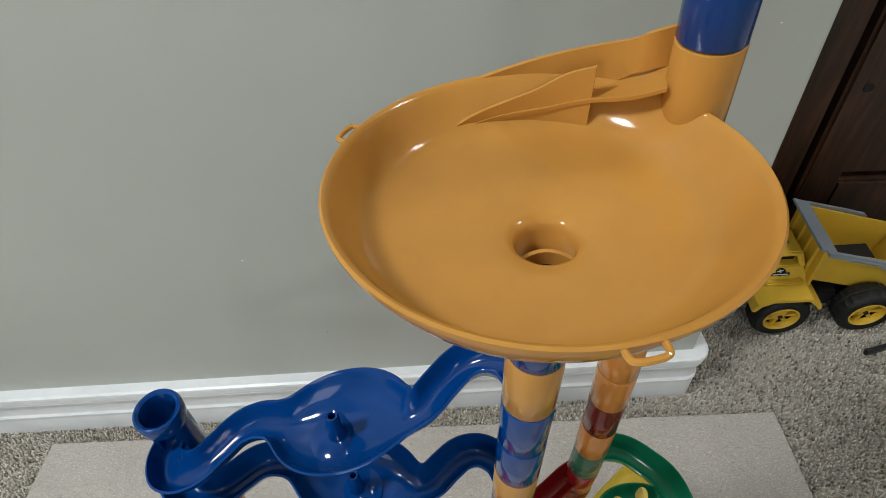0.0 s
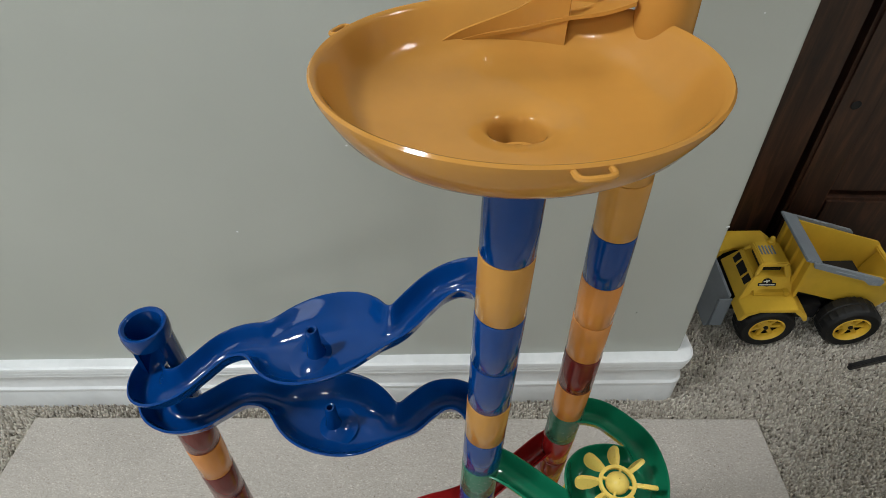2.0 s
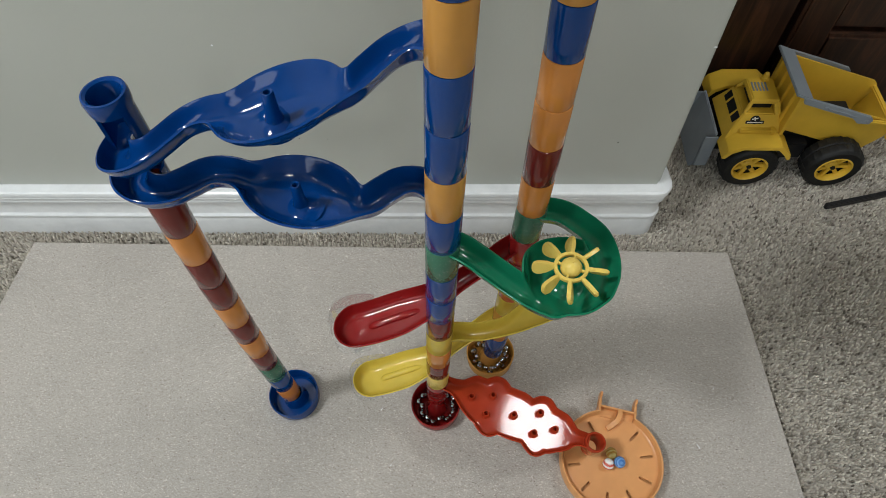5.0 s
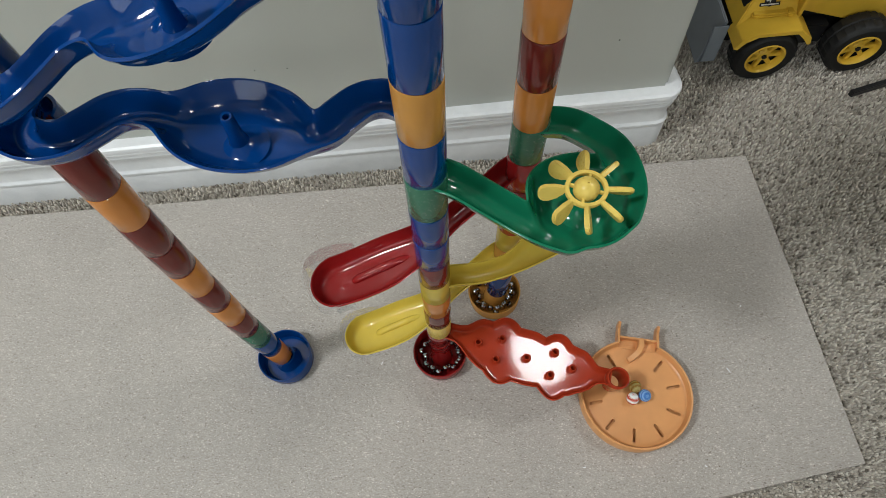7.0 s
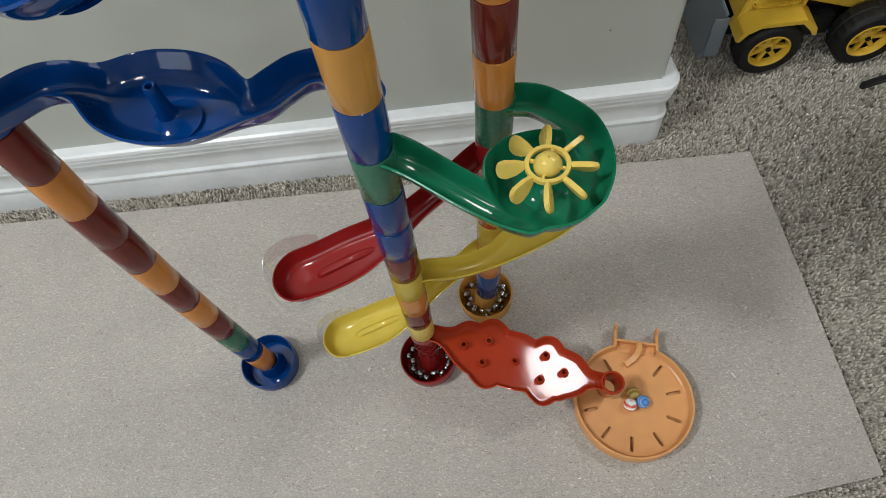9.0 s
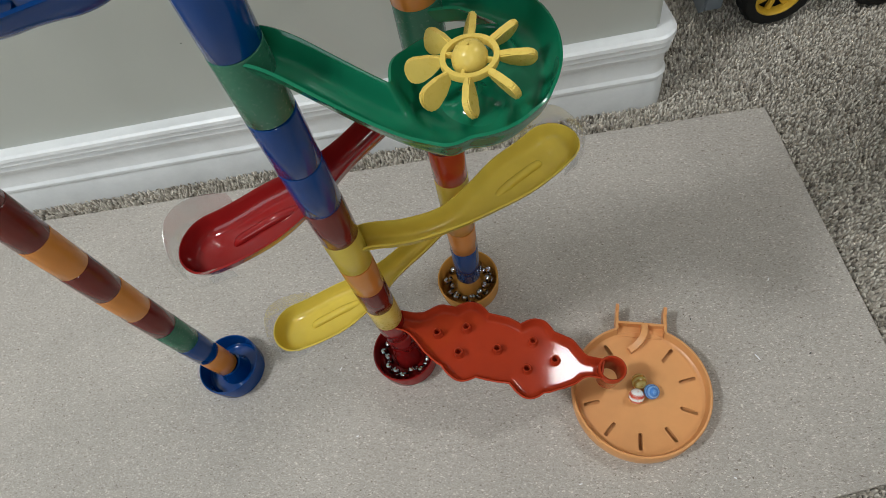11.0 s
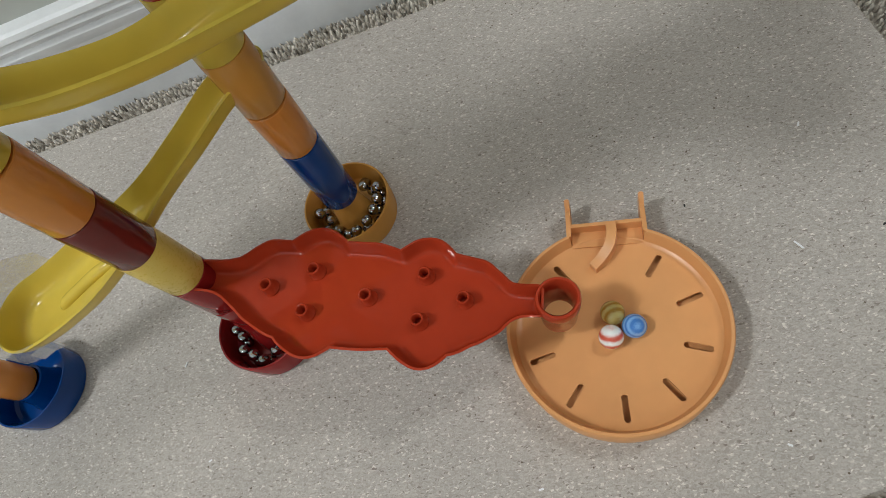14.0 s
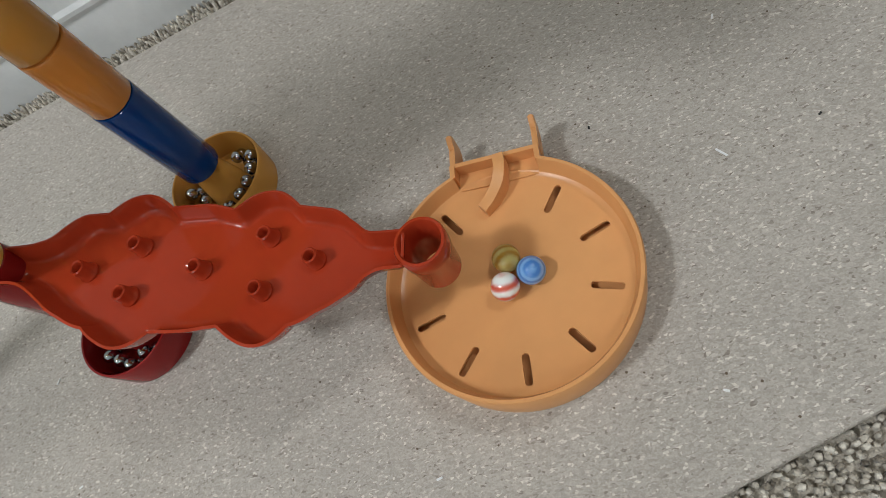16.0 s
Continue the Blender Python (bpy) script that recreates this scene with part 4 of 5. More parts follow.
def peg_board():
    ob = thing("peg_board_path", A[0], A[1], level(1), "glossy red plastic scalloped peg board path with outlet ring", "peg board")
    inv = ob.matrix_world.inverted()
    d = np.array(RING) / np.linalg.norm(RING)
    n = np.array([-d[1], d[0]])
    rows = []
    outline = ((-0.0020, 0.0180, 0.0010), (0.0090, 0.0205, -0.0005), (0.0195, 0.0208, 0.0000), (0.0270, 0.0215, 0.0030), (0.0345, 0.0245, 0.0088), (0.0420, 0.0300, 0.0137), (0.0495, 0.0350, 0.0183), (0.0570, 0.0372, 0.0240),
               (0.0645, 0.0405, 0.0295), (0.0720, 0.0438, 0.0328), (0.0795, 0.0450, 0.0352), (0.0870, 0.0443, 0.0356), (0.0945, 0.0412, 0.0340), (0.1020, 0.0375, 0.0315), (0.1095, 0.0352, 0.0302), (0.1170, 0.0348, 0.0302),
               (0.1245, 0.0343, 0.0312), (0.1320, 0.0353, 0.0340), (0.1395, 0.0385, 0.0372), (0.1470, 0.0395, 0.0396), (0.1545, 0.0388, 0.0396), (0.1620, 0.0345, 0.0368), (0.1695, 0.0290, 0.0318), (0.1770, 0.0252, 0.0262),
               (0.1845, 0.0228, 0.0232), (0.1920, 0.0165, 0.0195), (0.1985, 0.0102, 0.0130), (0.2060, 0.0090, 0.0098), (0.2170, 0.0090, 0.0095))
    # the scalloped outline as two smooth edges, left and right of the middle line
    line = np.array(glide(outline, 10))
    gx, gy = np.meshgrid(np.arange(-0.02, 0.235, 0.0009), np.arange(-0.115, 0.075, 0.0009))
    u, v = gx * d[0] + gy * d[1], gx * n[0] + gy * n[1]
    wave = 0.0046 * (np.abs(np.cos(np.pi * (u - 0.0465) / 0.0335)) ** 0.8 - 0.66) * np.clip((u - 0.03) / 0.012, 0, 1) * np.clip((0.192 - u) / 0.012, 0, 1)
    off = 0.0105 * np.clip(1 - u / 0.23, 0, 1)
    left, right = 0.9 * np.interp(u, line[:, 0], line[:, 1]) + wave - off, 1.05 * np.interp(u, line[:, 0], line[:, 2]) + wave + off
    slope_l, slope_r = np.gradient(left, 0.0009, axis=1), np.gradient(right, 0.0009, axis=1)
    f = np.maximum((v - left) / np.sqrt(1 + slope_l ** 2), (-v - right) / np.sqrt(1 + slope_r ** 2))
    f = np.maximum(f, np.maximum(-0.002 - u, u - 0.2165))
    t = np.clip(-f / 0.0062, 0, 1)
    rim = 0.1285 - FALL * u
    bm = bmesh.new()
    sheet(bm, gx[0], gy[:, 0], f, rim - 0.0115 * (1 - (1 - t) ** 3), rim)
    bm.transform(inv)
    moulded("tray", bm, RED, ob)
    for x, y in ((0.0773, -0.0092), (0.048, -0.0147), (0.0687, -0.0350), (0.1068, -0.0317), (0.1435, -0.0242), (0.1640, -0.0437), (0.1351, -0.0524)):
        u = x * d[0] + y * d[1]
        zf = 0.1285 - FALL * u - 0.0115
        bm = bmesh.new()
        lathe(bm, [(0.0024, zf + 0.0060), (0.0030, zf + 0.0082), (0.0037, zf + 0.0087), (0.0043, zf + 0.0080), (0.0046, zf + 0.0018), (0.0058, zf + 0.0002), (0.0058, zf - 0.001), (0.0020, zf - 0.001)], 24, (x, y))
        bm.transform(inv)
        part("peg", bm, RED, ob)
    bm = bmesh.new()
    lathe(bm, tube_profile(), 40)
    bm.transform(inv @ along_axis(upright, level(1), PITCH))
    part("collar", bm, DARK_RED, ob)
    bm = bmesh.new()
    lathe(bm, [(0.0098, 0.0345), (0.0118, 0.0345), (0.0130, 0.061), (0.0136, 0.0625), (0.0138, 0.0735), (0.0130, 0.0752), (0.0116, 0.0752), (0.0106, 0.0735)], 40, RING)
    bm.transform(inv)
    part("outlet_ring", bm, RED, ob)
    lean_thing(ob)


peg_board()


# ---------------------------------------------------------------- catcher
CATCHER = (0.2508, -0.0630)


def catcher():
    ob = thing("catch_tray", CATCHER[0], CATCHER[1], 0.0, "light orange round plastic catch tray with radial slots", "catch tray")
    R = 0.0700
    slots = [46.0 - 36 * k for k in range(9)]
    # floor with slots cut through
    g = np.arange(-0.067, 0.0671, 0.0007)
    gx, gy = np.meshgrid(g, g)
    rr = np.hypot(gx, gy)
    cut = rr - 0.0658
    for a in slots:
        ca, sa = math.cos(radians(a)), math.sin(radians(a))
        u, v = gx * ca + gy * sa, -gx * sa + gy * ca
        slot = np.hypot(u - np.clip(u, 0.0445, 0.0580), v) - 0.0021
        cut = np.maximum(cut, -slot)
    bm = bmesh.new()
    sheet(bm, g, g, cut, 0.0125 + 0.9 * rr ** 2 + 0.0015 * np.clip((rr - 0.061) / 0.005, 0, 1) ** 2)
    moulded("tray_floor", bm, CATCH, ob, 0.0022)
    bm = bmesh.new()
    lathe(bm, [(0.0005, 0.0080), (0.0672, 0.0080), (0.0672, 0.0062), (0.0005, 0.0062)], 64)
    part("under_plate", bm, CATCH, ob)
    bm = bmesh.new()
    wall = [(0.0650, 0.0170), (0.0664, 0.0200), (0.0672, 0.0262), (0.0680, 0.0275), (0.0698, 0.0275), (0.0706, 0.0262), (0.0700, 0.0), (0.0684, 0.0), (0.0676, 0.0150)]
    lathe(bm, wall, 110, (0, 0), 101.5, 58.5 + 360)
    part("rim_wall", bm, CATCH, ob)
    # square gate with two hooks and a curved deflector
    a, b = radians(101.5), radians(58.5)
    pa, pb = Vector((0.0690 * math.cos(a), 0.0690 * math.sin(a))), Vector((0.0690 * math.cos(b), 0.0690 * math.sin(b)))
    along = (pb - pa).normalized()
    out = Vector((-along.y, along.x))
    bm = bmesh.new()
    qa, qb = pa + out * 0.0085, pb + out * 0.0085
    ribbon(bm, [(*pa, 0.002, 0.0272), (*(pa + out * 0.004), 0.002, 0.0272), (*qa, 0.002, 0.0272)], 0.003, 3)
    ribbon(bm, [(*qa, 0.002, 0.0262), (*((qa + qb) / 2), 0.002, 0.0262), (*qb, 0.002, 0.0262)], 0.0026, 3)
    ribbon(bm, [(*qb, 0.002, 0.0272), (*(pb + out * 0.004), 0.002, 0.0272), (*pb, 0.002, 0.0272)], 0.003, 3)
    part("gate_wall", bm, CATCH, ob)
    bm = bmesh.new()
    # floor behind the rim line
    vs = [bm.verts.new((*p, z)) for z in (0.0145, 0.0172) for p in (pa * 0.93, pb * 0.93, qb, qa)]
    for f in ((0, 1, 2, 3), (7, 6, 5, 4), (0, 4, 5, 1), (1, 5, 6, 2), (2, 6, 7, 3), (3, 7, 4, 0)):
        bm.faces.new([vs[i] for i in f])
    part("gate_floor", bm, CATCH, ob)
    for q in (qa, qb):
        bm = bmesh.new()
        prism(bm, [(0.0, 0.002), (0.020, 0.006), (0.0225, 0.012), (0.0220, 0.026), (0.0195, 0.030), (0.0165, 0.028), (0.0140, 0.023), (0.0, 0.0255)], -0.0017, 0.0017, 0.0006)
        part("hook", bm, CATCH, ob).matrix_local = Matrix.Translation((q.x, q.y, 0)) @ Matrix.Rotation(math.atan2(out.y, out.x), 4, "Z")
    bm = bmesh.new()
    m = (qa + qb) / 2
    rows = []
    for s, o, h in ((0.003, -0.001, 0.030), (0.0035, -0.008, 0.0305), (0.001, -0.017, 0.0275), (-0.005, -0.0245, 0.0240), (-0.011, -0.0295, 0.0215)):
        q = m + along * s + out * o
        rows.append((q.x, q.y, 0.0135, h))
    ribbon(bm, rows, 0.0066)
    part("deflector", bm, CATCH, ob)


catcher()

# stray wood splinters on the board
for x, y, length, turn, m, tone in ((0.381, -0.0295, 0.0075, 120, TRIM, "pale"), (0.434, -0.029, 0.0022, 30, TRUCK_BLACK, "dark"), (0.322, 0.019, 0.0022, 80, TRUCK_BLACK, "dark"), (0.180, -0.150, 0.0035, 10, TRIM, "pale"),
                                  (0.415, 0.060, 0.0040, 60, TRIM, "pale"), (0.330, -0.150, 0.0030, 150, TRIM, "pale"), (-0.060, -0.090, 0.0030, 20, TRIM, "pale"), (-0.085, -0.010, 0.0045, 65, TRIM, "pale")):
    bm = bmesh.new()
    box(bm, (-length / 2, -0.0006, 0.0), (length / 2, 0.0006, 0.0007), 0.0002)
    solid("wood_splinter", bm, m, tone + " wood splinter lying on the board", "wood splinter", "wood splinters", at=pose(x, y, 0.0001, 0, 0, turn))

# ---------------------------------------------------------------- marbles
for (x, y), base, stripe, bands, see, turn, name, label in (
        ((0.0007, 0.0095), (0.50, 0.26, 0.03), (0.75, 0.60, 0.20), 70.0, 0.35, (60, 20, 0), "amber", "amber glass marble with pale yellow stripes"),
        ((0.0117, -0.0022), (0.20, 0.42, 0.75), (0.06, 0.20, 0.55), 110.0, 0.0, (20, 10, 0), "blue", "pale blue glass marble with dark blue swirls"),
        ((-0.0043, -0.0060), (0.86, 0.88, 0.86), (0.62, 0.10, 0.06), 48.0, 0.0, (-35, 10, 0), "white", "white glass marble with wavy red bands")):
    bm = bmesh.new()
    bmesh.ops.create_uvsphere(bm, u_segments=48, v_segments=32, radius=0.0080)
    solid("marble", bm, marble_glass(name + "_marble_glass", base, stripe, bands, see), label, "marble", "marbles in the catch tray", at=pose(CATCHER[0] + x, CATCHER[1] + y, 0.0127 + 0.0080, *turn), smooth=180)


# ---------------------------------------------------------------- toy dump truck
def toy_wheel(truck, x, y, z, side):
    bm = bmesh.new()
    R = 0.050
    lathe(bm, [(0.031, -0.020), (0.043, -0.021), (R - 0.002, -0.018), (R, -0.013), (R, -0.002), (R - 0.003, 0.0), (R, 0.002), (R, 0.013), (R - 0.002, 0.018), (0.043, 0.021), (0.031, 0.020)], 48)
    for v in bm.verts:
        r = math.hypot(v.co.x, v.co.y)
        if r > 0.0475 and int(round(math.degrees(math.atan2(v.co.y, v.co.x)) / 7.5)) % 2:
            v.co.x, v.co.y = v.co.x * 0.955, v.co.y * 0.955
    tyre = part("tyre", bm, TYRE, truck, "black ribbed plastic tyre")
    tyre.matrix_local = pose(x, y, z, 90, 0, 0)
    bm = bmesh.new()
    s = side
    lathe(bm, [(0.0260, s * 0.008), (0.0312, s * 0.008), (0.0316, s * 0.0195), (0.0285, s * 0.0208), (0.0265, s * 0.016)], 40)
    lathe(bm, [(0.0005, s * 0.014), (0.008, s * 0.0135), (0.012, s * 0.010), (0.012, s * 0.004), (0.0005, s * 0.004)], 24)
    for k in range(7):
        box(bm, (0.009, -0.0036, min(s * 0.005, s * 0.012)), (0.030, 0.0036, max(s * 0.005, s * 0.012)), 0.001, pose(0, 0, 0, 0, 0, 360 / 7 * k))
    part("rim", bm, TRUCK_YELLOW, tyre, "yellow spoked wheel rim")
    bm = bmesh.new()
    lathe(bm, [(0.0005, s * 0.0035), (0.029, s * 0.0035), (0.029, s * 0.001), (0.0005, s * 0.001)], 24)
    part("wheel_disc", bm, TRUCK_BLACK, tyre)
    bm = bmesh.new()
    lathe(bm, [(0.0005, s * 0.017), (0.004, s * 0.0165), (0.0045, s * 0.0138), (0.0005, s * 0.0138)], 6)
    part("hub_nut", bm, TRUCK_BLACK, tyre)


def dump_truck():
    # x runs from the nose to the tail, the near side at low y
    truck = thing("toy_dump_truck", 0.5254, 0.488, FLOOR, "yellow plastic toy dump truck with grey plough and trim on carpet", "toy truck", rz=2.5)
    wz = 0.050
    for x in (0.0, 0.148):
        toy_wheel(truck, x, 0.000, wz, 1)
        toy_wheel(truck, x, 0.158, wz, -1)

    def p(name, mat, *boxes, label="", bevel=0.002):
        bm = bmesh.new()
        for lo3, hi3 in boxes:
            box(bm, lo3, hi3, bevel)
        return part(name, bm, mat, truck, label)

    p("chassis", TRUCK_BLACK, ((-0.05, 0.040, 0.035), (0.190, 0.118, 0.090)), ((0.050, 0.016, 0.040), (0.100, 0.142, 0.078)), ((-0.004, 0.01, 0.046), (0.004, 0.150, 0.054)), ((0.144, 0.01, 0.046), (0.152, 0.150, 0.054)), ((0.035, 0.045, 0.070), (0.180, 0.100, 0.082)))
    # cab: a body that tapers upwards, with real window openings under the roof
    def at_height(z):
        k = (z - 0.112) / 0.053
        return -0.051 + 0.025 * k, 0.036 - 0.015 * k, 0.021 + 0.026 * k, 0.122 - 0.016 * k

    def frustum(bm, z0, z1, grow=0.0):
        vs = []
        for z in (z0, z1):
            x0, x1, y0, y1 = at_height(z)
            x0, x1, y0, y1 = x0 - grow, x1 + grow, y0 - grow, y1 + grow
            vs += [bm.verts.new(p) for p in ((x0, y0, z), (x1, y0, z), (x1, y1, z), (x0, y1, z))]
        for f in ((3, 2, 1, 0), (4, 5, 6, 7), (0, 1, 5, 4), (1, 2, 6, 5), (2, 3, 7, 6), (3, 0, 4, 7)):
            bm.faces.new([vs[i] for i in f])
        bmesh.ops.bevel(bm, geom=list(bm.edges), offset=0.0018, segments=2, affect="EDGES")

    bm = bmesh.new()
    frustum(bm, 0.088, 0.141)
    part("cab_body", bm, TRUCK_YELLOW, truck)
    # dark grille openings on the sloping front
    for y0, y1 in ((0.034, 0.052), (0.057, 0.088), (0.093, 0.110)):
        bm = bmesh.new()
        box(bm, (-0.0008, y0, -0.010), (0.0012, y1, 0.010), 0.0008)
        part("grille", bm, TRUCK_BLACK, truck).matrix_local = pose(at_height(0.124)[0], 0, 0.124, 0, 25.3, 0)
    for y0, y1 in ((-0.020, 0.026), (0.133, 0.179)):
        bm = bmesh.new()
        prism(bm, [(-0.060, 0.078), (-0.052, 0.095), (-0.030, 0.1075), (0.035, 0.1075), (0.056, 0.090), (0.060, 0.076), (0.054, 0.075), (0.048, 0.086), (0.032, 0.1015), (-0.028, 0.1015), (-0.046, 0.091), (-0.053, 0.076)], y0, y1, 0.001)
        part("fender", bm, TRUCK_YELLOW, truck)
    lo, hi = at_height(0.139), at_height(0.162)
    for i, j, push in ((0, 2, 0.0), (0, 3, 0.0), (1, 2, 0.0), (1, 3, 0.0)):
        bm = bmesh.new()
        ends = [(q[i] + (0.003 if i == 0 else -0.003), q[j] + (0.003 if j == 2 else -0.003), z) for q, z in ((lo, 0.139), (hi, 0.162))]
        pipe(bm, [ends[0], tuple((a + b) / 2 for a, b in zip(*ends)), ends[1]], 0.0038 if i == 0 else 0.0062, 8, 2)
        part("window_post", bm, TRUCK_YELLOW, truck)
    bm = bmesh.new()
    frustum(bm, 0.159, 0.168, 0.0012)
    roof = part("cab_roof", bm, TRUCK_YELLOW, truck)
    for k in range(5):
        bm = bmesh.new()
        box(bm, (-0.0215 + 0.006 * k, 0.070, 0.1672), (-0.0185 + 0.006 * k, 0.094, 0.1698), 0.0008, pose(0, 0, 0, 0, 0, 0))
        part("roof_rib", bm, TRUCK_GREY, roof)
    bm = bmesh.new()
    lathe(bm, [(0.0005, 0.186), (0.004, 0.184), (0.0055, 0.180), (0.005, 0.176), (0.0075, 0.174), (0.0075, 0.166), (0.0005, 0.166)], 20, (0.006, 0.103))
    part("beacon", bm, TRUCK_YELLOW, truck)
    p("cab_interior", TRUCK_BLACK, ((-0.022, 0.052, 0.139), (0.016, 0.106, 0.1500)))
    p("door_detail", TRUCK_YELLOW, ((-0.040, 0.0115, 0.1070), (0.022, 0.0260, 0.1155)), ((0.014, 0.0095, 0.1065), (0.027, 0.0260, 0.1180)), bevel=0.0028)
    # badge on the sloping cab side
    bm = bmesh.new()
    box(bm, (-0.0165, -0.0045, 0.0), (0.0165, 0.0020, 0.0009), 0.0006)
    badge = part("door_badge", bm, TRUCK_BLACK, truck, "black badge with a pale plain emblem")
    badge.matrix_local = pose(-0.013, at_height(0.1265)[2] - 0.0002, 0.1265, 64, 0, 0)
    bm = bmesh.new()
    lathe(bm, [(0.0005, 0.0011), (0.0090, 0.0011), (0.0090, 0.0), (0.0005, 0.0)], 24, (0.0, 0.0035))
    part("badge_disc", bm, TRUCK_BLACK, badge)
    bm = bmesh.new()
    box(bm, (-0.0058, 0.0052, 0.0011), (0.0058, 0.0076, 0.0015), 0.0002, pose(0, 0, 0, 0, 0, 12))
    box(bm, (-0.0010, 0.0020, 0.0011), (0.0012, 0.0098, 0.0016), 0.0002, pose(0, 0, 0, 0, 0, 12))
    box(bm, (-0.0140, -0.0028, 0.0009), (0.0140, -0.0004, 0.0013), 0.0002)
    part("badge_emblem", bm, DECAL_WHITE, badge)
    # the cab is low and squat
    for child in truck.children:
        if child.name.split(".")[0] in ("cab_body", "window_post", "cab_roof", "beacon", "cab_interior", "door_detail", "grille", "door_badge"):
            child.matrix_basis = Matrix.Translation((0.004, 0.002, 0.100)) @ Matrix.Diagonal((0.95, 0.90, 0.86, 1)) @ Matrix.Translation((0, 0, -0.100)) @ child.matrix_basis
    # plough
    bm = bmesh.new()
    prism(bm, [(-0.090, 0.004), (-0.082, 0.006), (-0.074, 0.030), (-0.067, 0.060), (-0.061, 0.094), (-0.066, 0.095), (-0.073, 0.062), (-0.081, 0.032)], 0.024, 0.136, 0.0015)
    part("plough", bm, TRUCK_GREY, truck, "grey plastic plough blade")
    p("plough_side", TRUCK_GREY, ((-0.084, 0.020, 0.010), (-0.058, 0.024, 0.090)))
    p("plough_side", TRUCK_GREY, ((-0.084, 0.136, 0.010), (-0.058, 0.140, 0.090)))
    p("plough_arm", TRUCK_BLACK, ((-0.075, 0.045, 0.035), (-0.045, 0.055, 0.055)))
    p("plough_arm", TRUCK_BLACK, ((-0.075, 0.104, 0.035), (-0.045, 0.114, 0.055)))
    def bed_part(name, bm, mat, parent, label=""):
        """The bed sits low at its tail."""
        for v in bm.verts:
            x, y, z = v.co
            v.co = (0.228 - (0.228 - x) * 0.92, 0.012 + (y - 0.012) * 0.86, z - 0.010 - (x - 0.02) * 0.11)
        return part(name, bm, mat, parent, label)

    # tipping bed: floor, flared sides, front shield
    def bed_side(y_top, y_low, thick):
        bm = bmesh.new()
        prism(bm, [(0.028, 0.118), (0.178, 0.084), (0.203, 0.084), (0.224, 0.126), (0.228, 0.158), (0.218, 0.166), (0.120, 0.184), (0.018, 0.204)], 0, thick, 0.0012)
        for v in bm.verts:
            k = (v.co.z - 0.084) / 0.12
            v.co.y += y_low + (y_top - y_low) * k
        return bed_part("bed_side", bm, TRUCK_YELLOW, truck)

    bed_side(0.012, 0.030, 0.004)
    bed_side(0.142, 0.124, 0.004)
    bm = bmesh.new()
    prism(bm, [(0.026, 0.121), (0.178, 0.087), (0.206, 0.087), (0.226, 0.152), (0.222, 0.153), (0.202, 0.092), (0.178, 0.092), (0.026, 0.126)], 0.030, 0.128, 0.0008)
    bed_part("bed_floor", bm, TRUCK_YELLOW, truck)
    bm = bmesh.new()
    prism(bm, [(0.020, 0.112), (0.027, 0.112), (0.027, 0.204), (0.020, 0.204)], 0.014, 0.144, 0.001)
    bed_part("bed_front", bm, TRUCK_YELLOW, truck)
    for yy in (0.030, 0.060, 0.092, 0.122):
        bm = bmesh.new()
        box(bm, (0.014, yy, 0.115), (0.020, yy + 0.006, 0.200), 0.001)
        bed_part("front_rib", bm, TRUCK_YELLOW, truck)
    bm = bmesh.new()
    prism(bm, [(0.006, 0.208), (0.040, 0.200), (0.040, 0.205), (0.007, 0.213)], 0.008, 0.150, 0.0012)
    bed_part("bed_shield", bm, TRUCK_GREY, truck, "grey plastic rock shield edge")
    for yy in (0.0055, 0.1455):
        bm = bmesh.new()
        prism(bm, [(0.022, 0.2075), (0.042, 0.2040), (0.120, 0.189), (0.160, 0.181), (0.168, 0.174), (0.164, 0.164), (0.142, 0.164), (0.128, 0.176), (0.076, 0.185), (0.026, 0.195)], yy, yy + 0.006, 0.001)
        trim = bed_part("bed_trim", bm, TRUCK_GREY, truck, "grey ribbed side trim")
        if yy < 0.1:
            for k in range(8):
                bm = bmesh.new()
                box(bm, (0.066 + 0.0085 * k, yy - 0.0015, 0.1905 - 0.0018 * k), (0.072 + 0.0085 * k, yy + 0.0010, 0.1935 - 0.0018 * k), 0.0005)
                bed_part("trim_stud", bm, TRUCK_GREY, trim)
            for k in range(3):
                bm = bmesh.new()
                box(bm, (0.146 + 0.0055 * k, yy - 0.0012, 0.168), (0.149 + 0.0055 * k, yy + 0.0010, 0.174), 0.0005)
                bed_part("trim_stud", bm, TRUCK_GREY, trim)
    p("tail_lip", TRUCK_YELLOW, ((0.218, 0.016, 0.117), (0.228, 0.120, 0.125)))
    p("tail_hook", TRUCK_YELLOW, ((0.220, 0.008, 0.097), (0.230, 0.018, 0.131)))
    bm = bmesh.new()
    box(bm, (0.160, 0.008, 0.164), (0.222, 0.016, 0.170), 0.002)
    bed_part("side_rail", bm, TRUCK_YELLOW, truck)


dump_truck()

# black leg lying on the carpet
bm = bmesh.new()
box(bm, (0.0, -0.004, 0.0), (0.42, 0.004, 0.012), 0.0012)
solid("metal_leg", bm, BLACK_METAL, "flat black metal leg resting on the carpet", "metal leg", at=pose(0.668, 0.424, FLOOR + 0.002, 0, 0, 17))


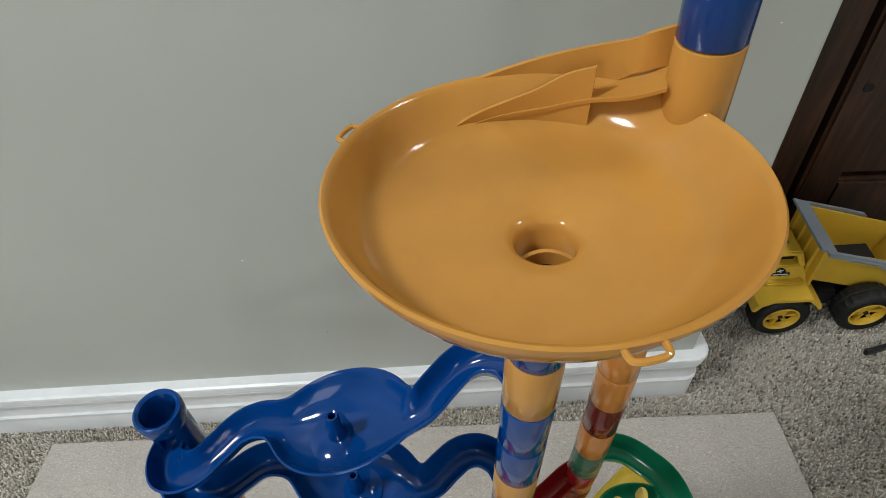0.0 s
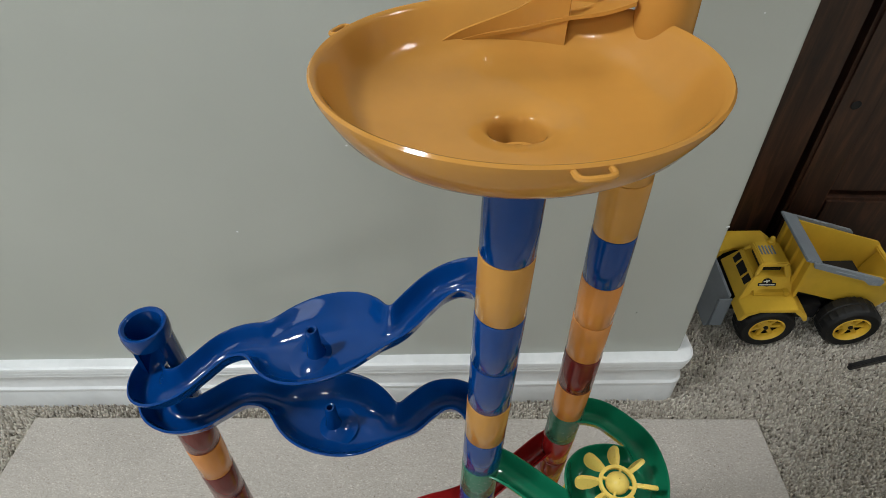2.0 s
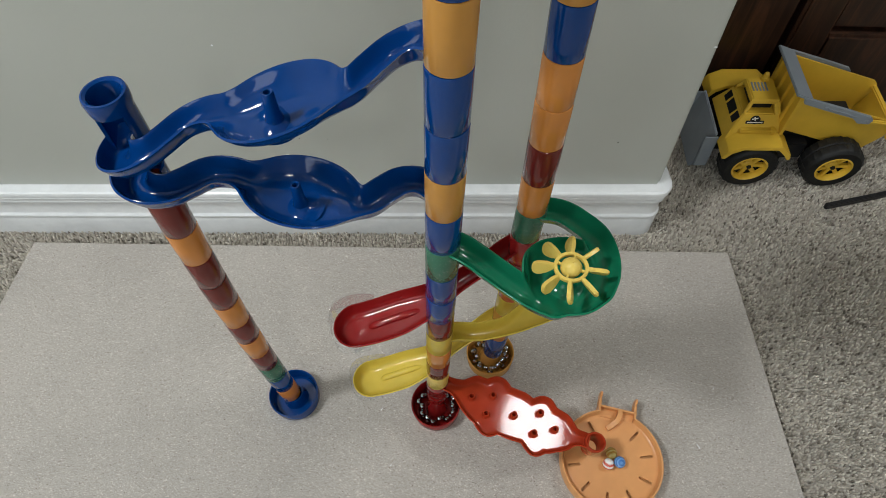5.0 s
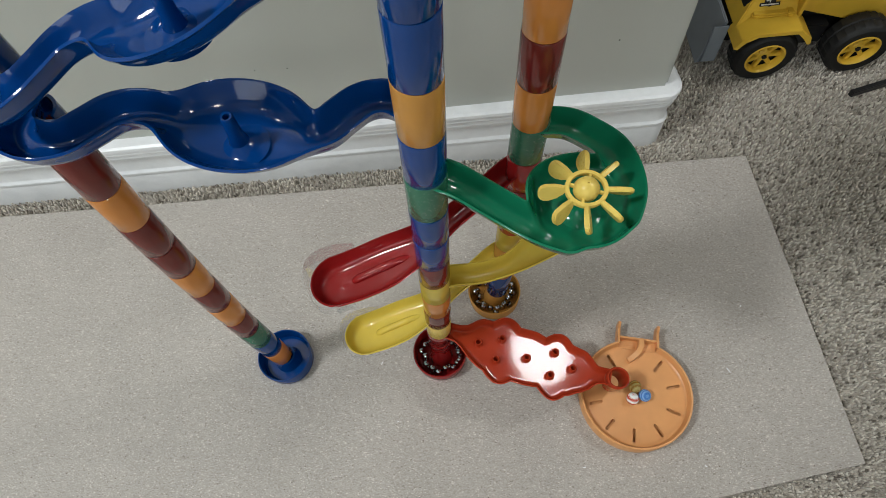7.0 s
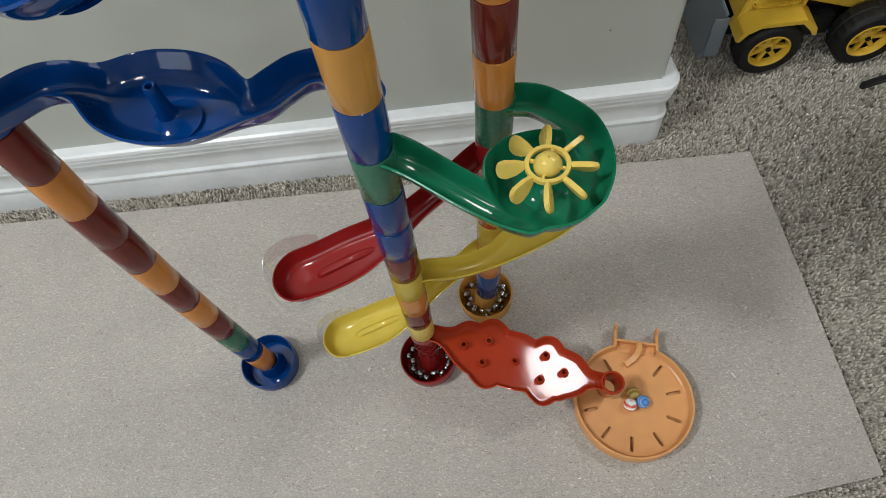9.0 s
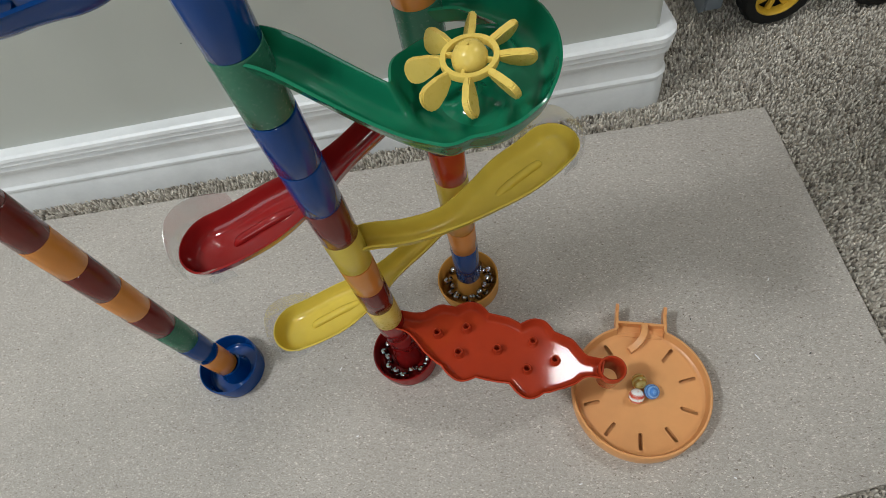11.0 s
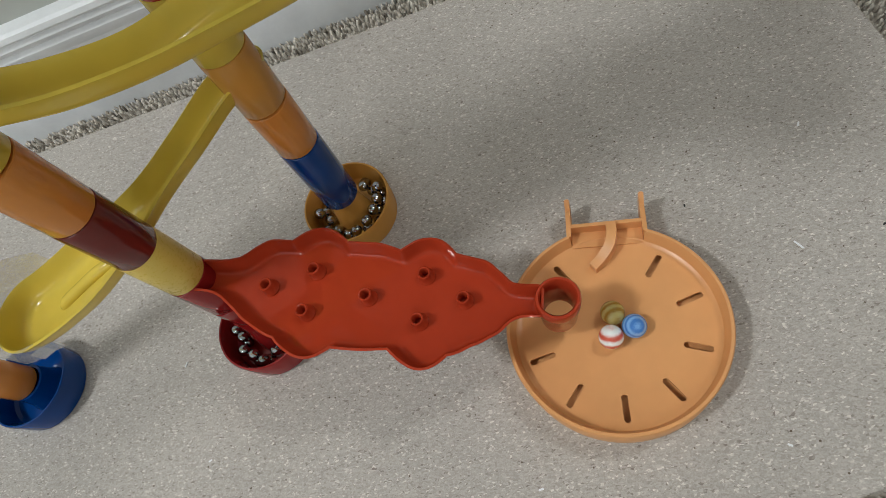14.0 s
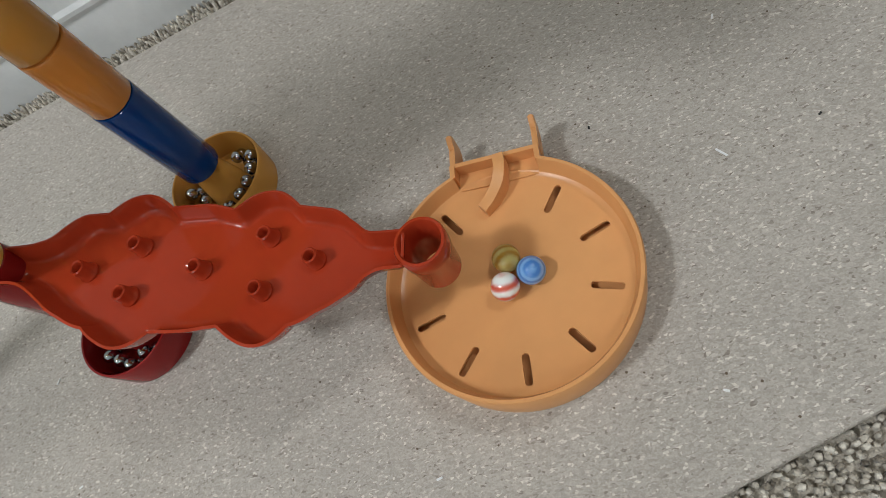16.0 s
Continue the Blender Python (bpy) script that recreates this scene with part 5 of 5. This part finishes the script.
# ---------------------------------------------------------------- carpet pile
def carpet_pile():
    rng = np.random.default_rng(5)
    areas = [(-1.05, 0.36, 0.215, 0.345, 0.0041), (0.36, 1.05, -0.30, 0.70, 0.0041), (0.20, 0.36, -0.32, -0.12, 0.0041), (0.33, 0.36, 0.345, 0.70, 0.0041), (-1.05, -0.74, -0.20, 0.215, 0.0041)]
    pts = []
    for x0, x1, y0, y1, step in areas:
        gx, gy = np.meshgrid(np.arange(x0, x1, step), np.arange(y0, y1, step))
        q = np.stack([gx.ravel(), gy.ravel()], 1)
        q += rng.uniform(-0.5, 0.5, q.shape) * step
        pts.append(q)
    q = np.concatenate(pts)
    # keep clear of the board and of the wall's foot
    back = 0.249 + (q[:, 0] + 0.764) * 0.059 / 1.239
    front = -0.149 + (q[:, 0] - 0.522) * (0.271 / 1.302)
    left = -0.764 - (0.249 - q[:, 1]) * (0.016 / 0.669)
    right = 0.522 - (q[:, 1] + 0.149) * (0.047 / 0.457)
    on_board = (q[:, 1] < back + 0.001) & (q[:, 1] > front - 0.001) & (q[:, 0] < right + 0.001) & (q[:, 0] > left - 0.001)
    in_wall = (q[:, 0] < CORNER + 0.016) & (q[:, 1] > WALL_Y + SLOPE * q[:, 0] - 0.014)
    q = q[~on_board & ~in_wall]
    n = len(q)
    # each tuft: a bent, twisted little lobe of 4-sided rings
    levels = np.array([0.0, 0.45, 0.8, 1.0])
    width = np.array([0.75, 1.0, 0.95, 0.50])
    h = rng.uniform(0.0078, 0.0105, n)
    r = rng.uniform(0.0016, 0.0025, n)
    bend = rng.normal(0, 0.0010, (n, 2))
    spin = rng.uniform(0, 2 * np.pi, n)
    squash = rng.uniform(0.6, 1.0, n)
    verts = np.zeros((n, 17, 3))
    for j in range(4):
        for k in range(4):
            a = k * np.pi / 2 + levels[j] * 1.2
            dx, dy = r * width[j] * np.cos(a), r * width[j] * np.sin(a) * squash
            verts[:, j * 4 + k, 0] = q[:, 0] + dx * np.cos(spin) - dy * np.sin(spin) + bend[:, 0] * levels[j] ** 2
            verts[:, j * 4 + k, 1] = q[:, 1] + dx * np.sin(spin) + dy * np.cos(spin) + bend[:, 1] * levels[j] ** 2
            verts[:, j * 4 + k, 2] = FLOOR - 0.006 + h * levels[j]
    verts[:, 16] = np.stack([q[:, 0] + bend[:, 0], q[:, 1] + bend[:, 1], FLOOR - 0.006 + h * 1.05], 1)
    faces = []
    for j in range(3):
        for k in range(4):
            faces.append((j * 4 + k, j * 4 + (k + 1) % 4, j * 4 + 4 + (k + 1) % 4, j * 4 + 4 + k))
    quads = (np.array(faces)[None] + 17 * np.arange(n)[:, None, None]).reshape(-1, 4)
    tris = (np.array([(12 + k, 12 + (k + 1) % 4, 16) for k in range(4)])[None] + 17 * np.arange(n)[:, None, None]).reshape(-1, 3)
    me = bpy.data.meshes.new("carpet_pile")
    me.from_pydata(verts.reshape(-1, 3).tolist(), [], quads.tolist() + tris.tolist())
    me.polygons.foreach_set("use_smooth", [True] * len(me.polygons))
    me.materials.append(TUFT)
    tagged(new("carpet_pile", me), "beige and brown twisted carpet pile", "carpet", kind="stuff")


carpet_pile()
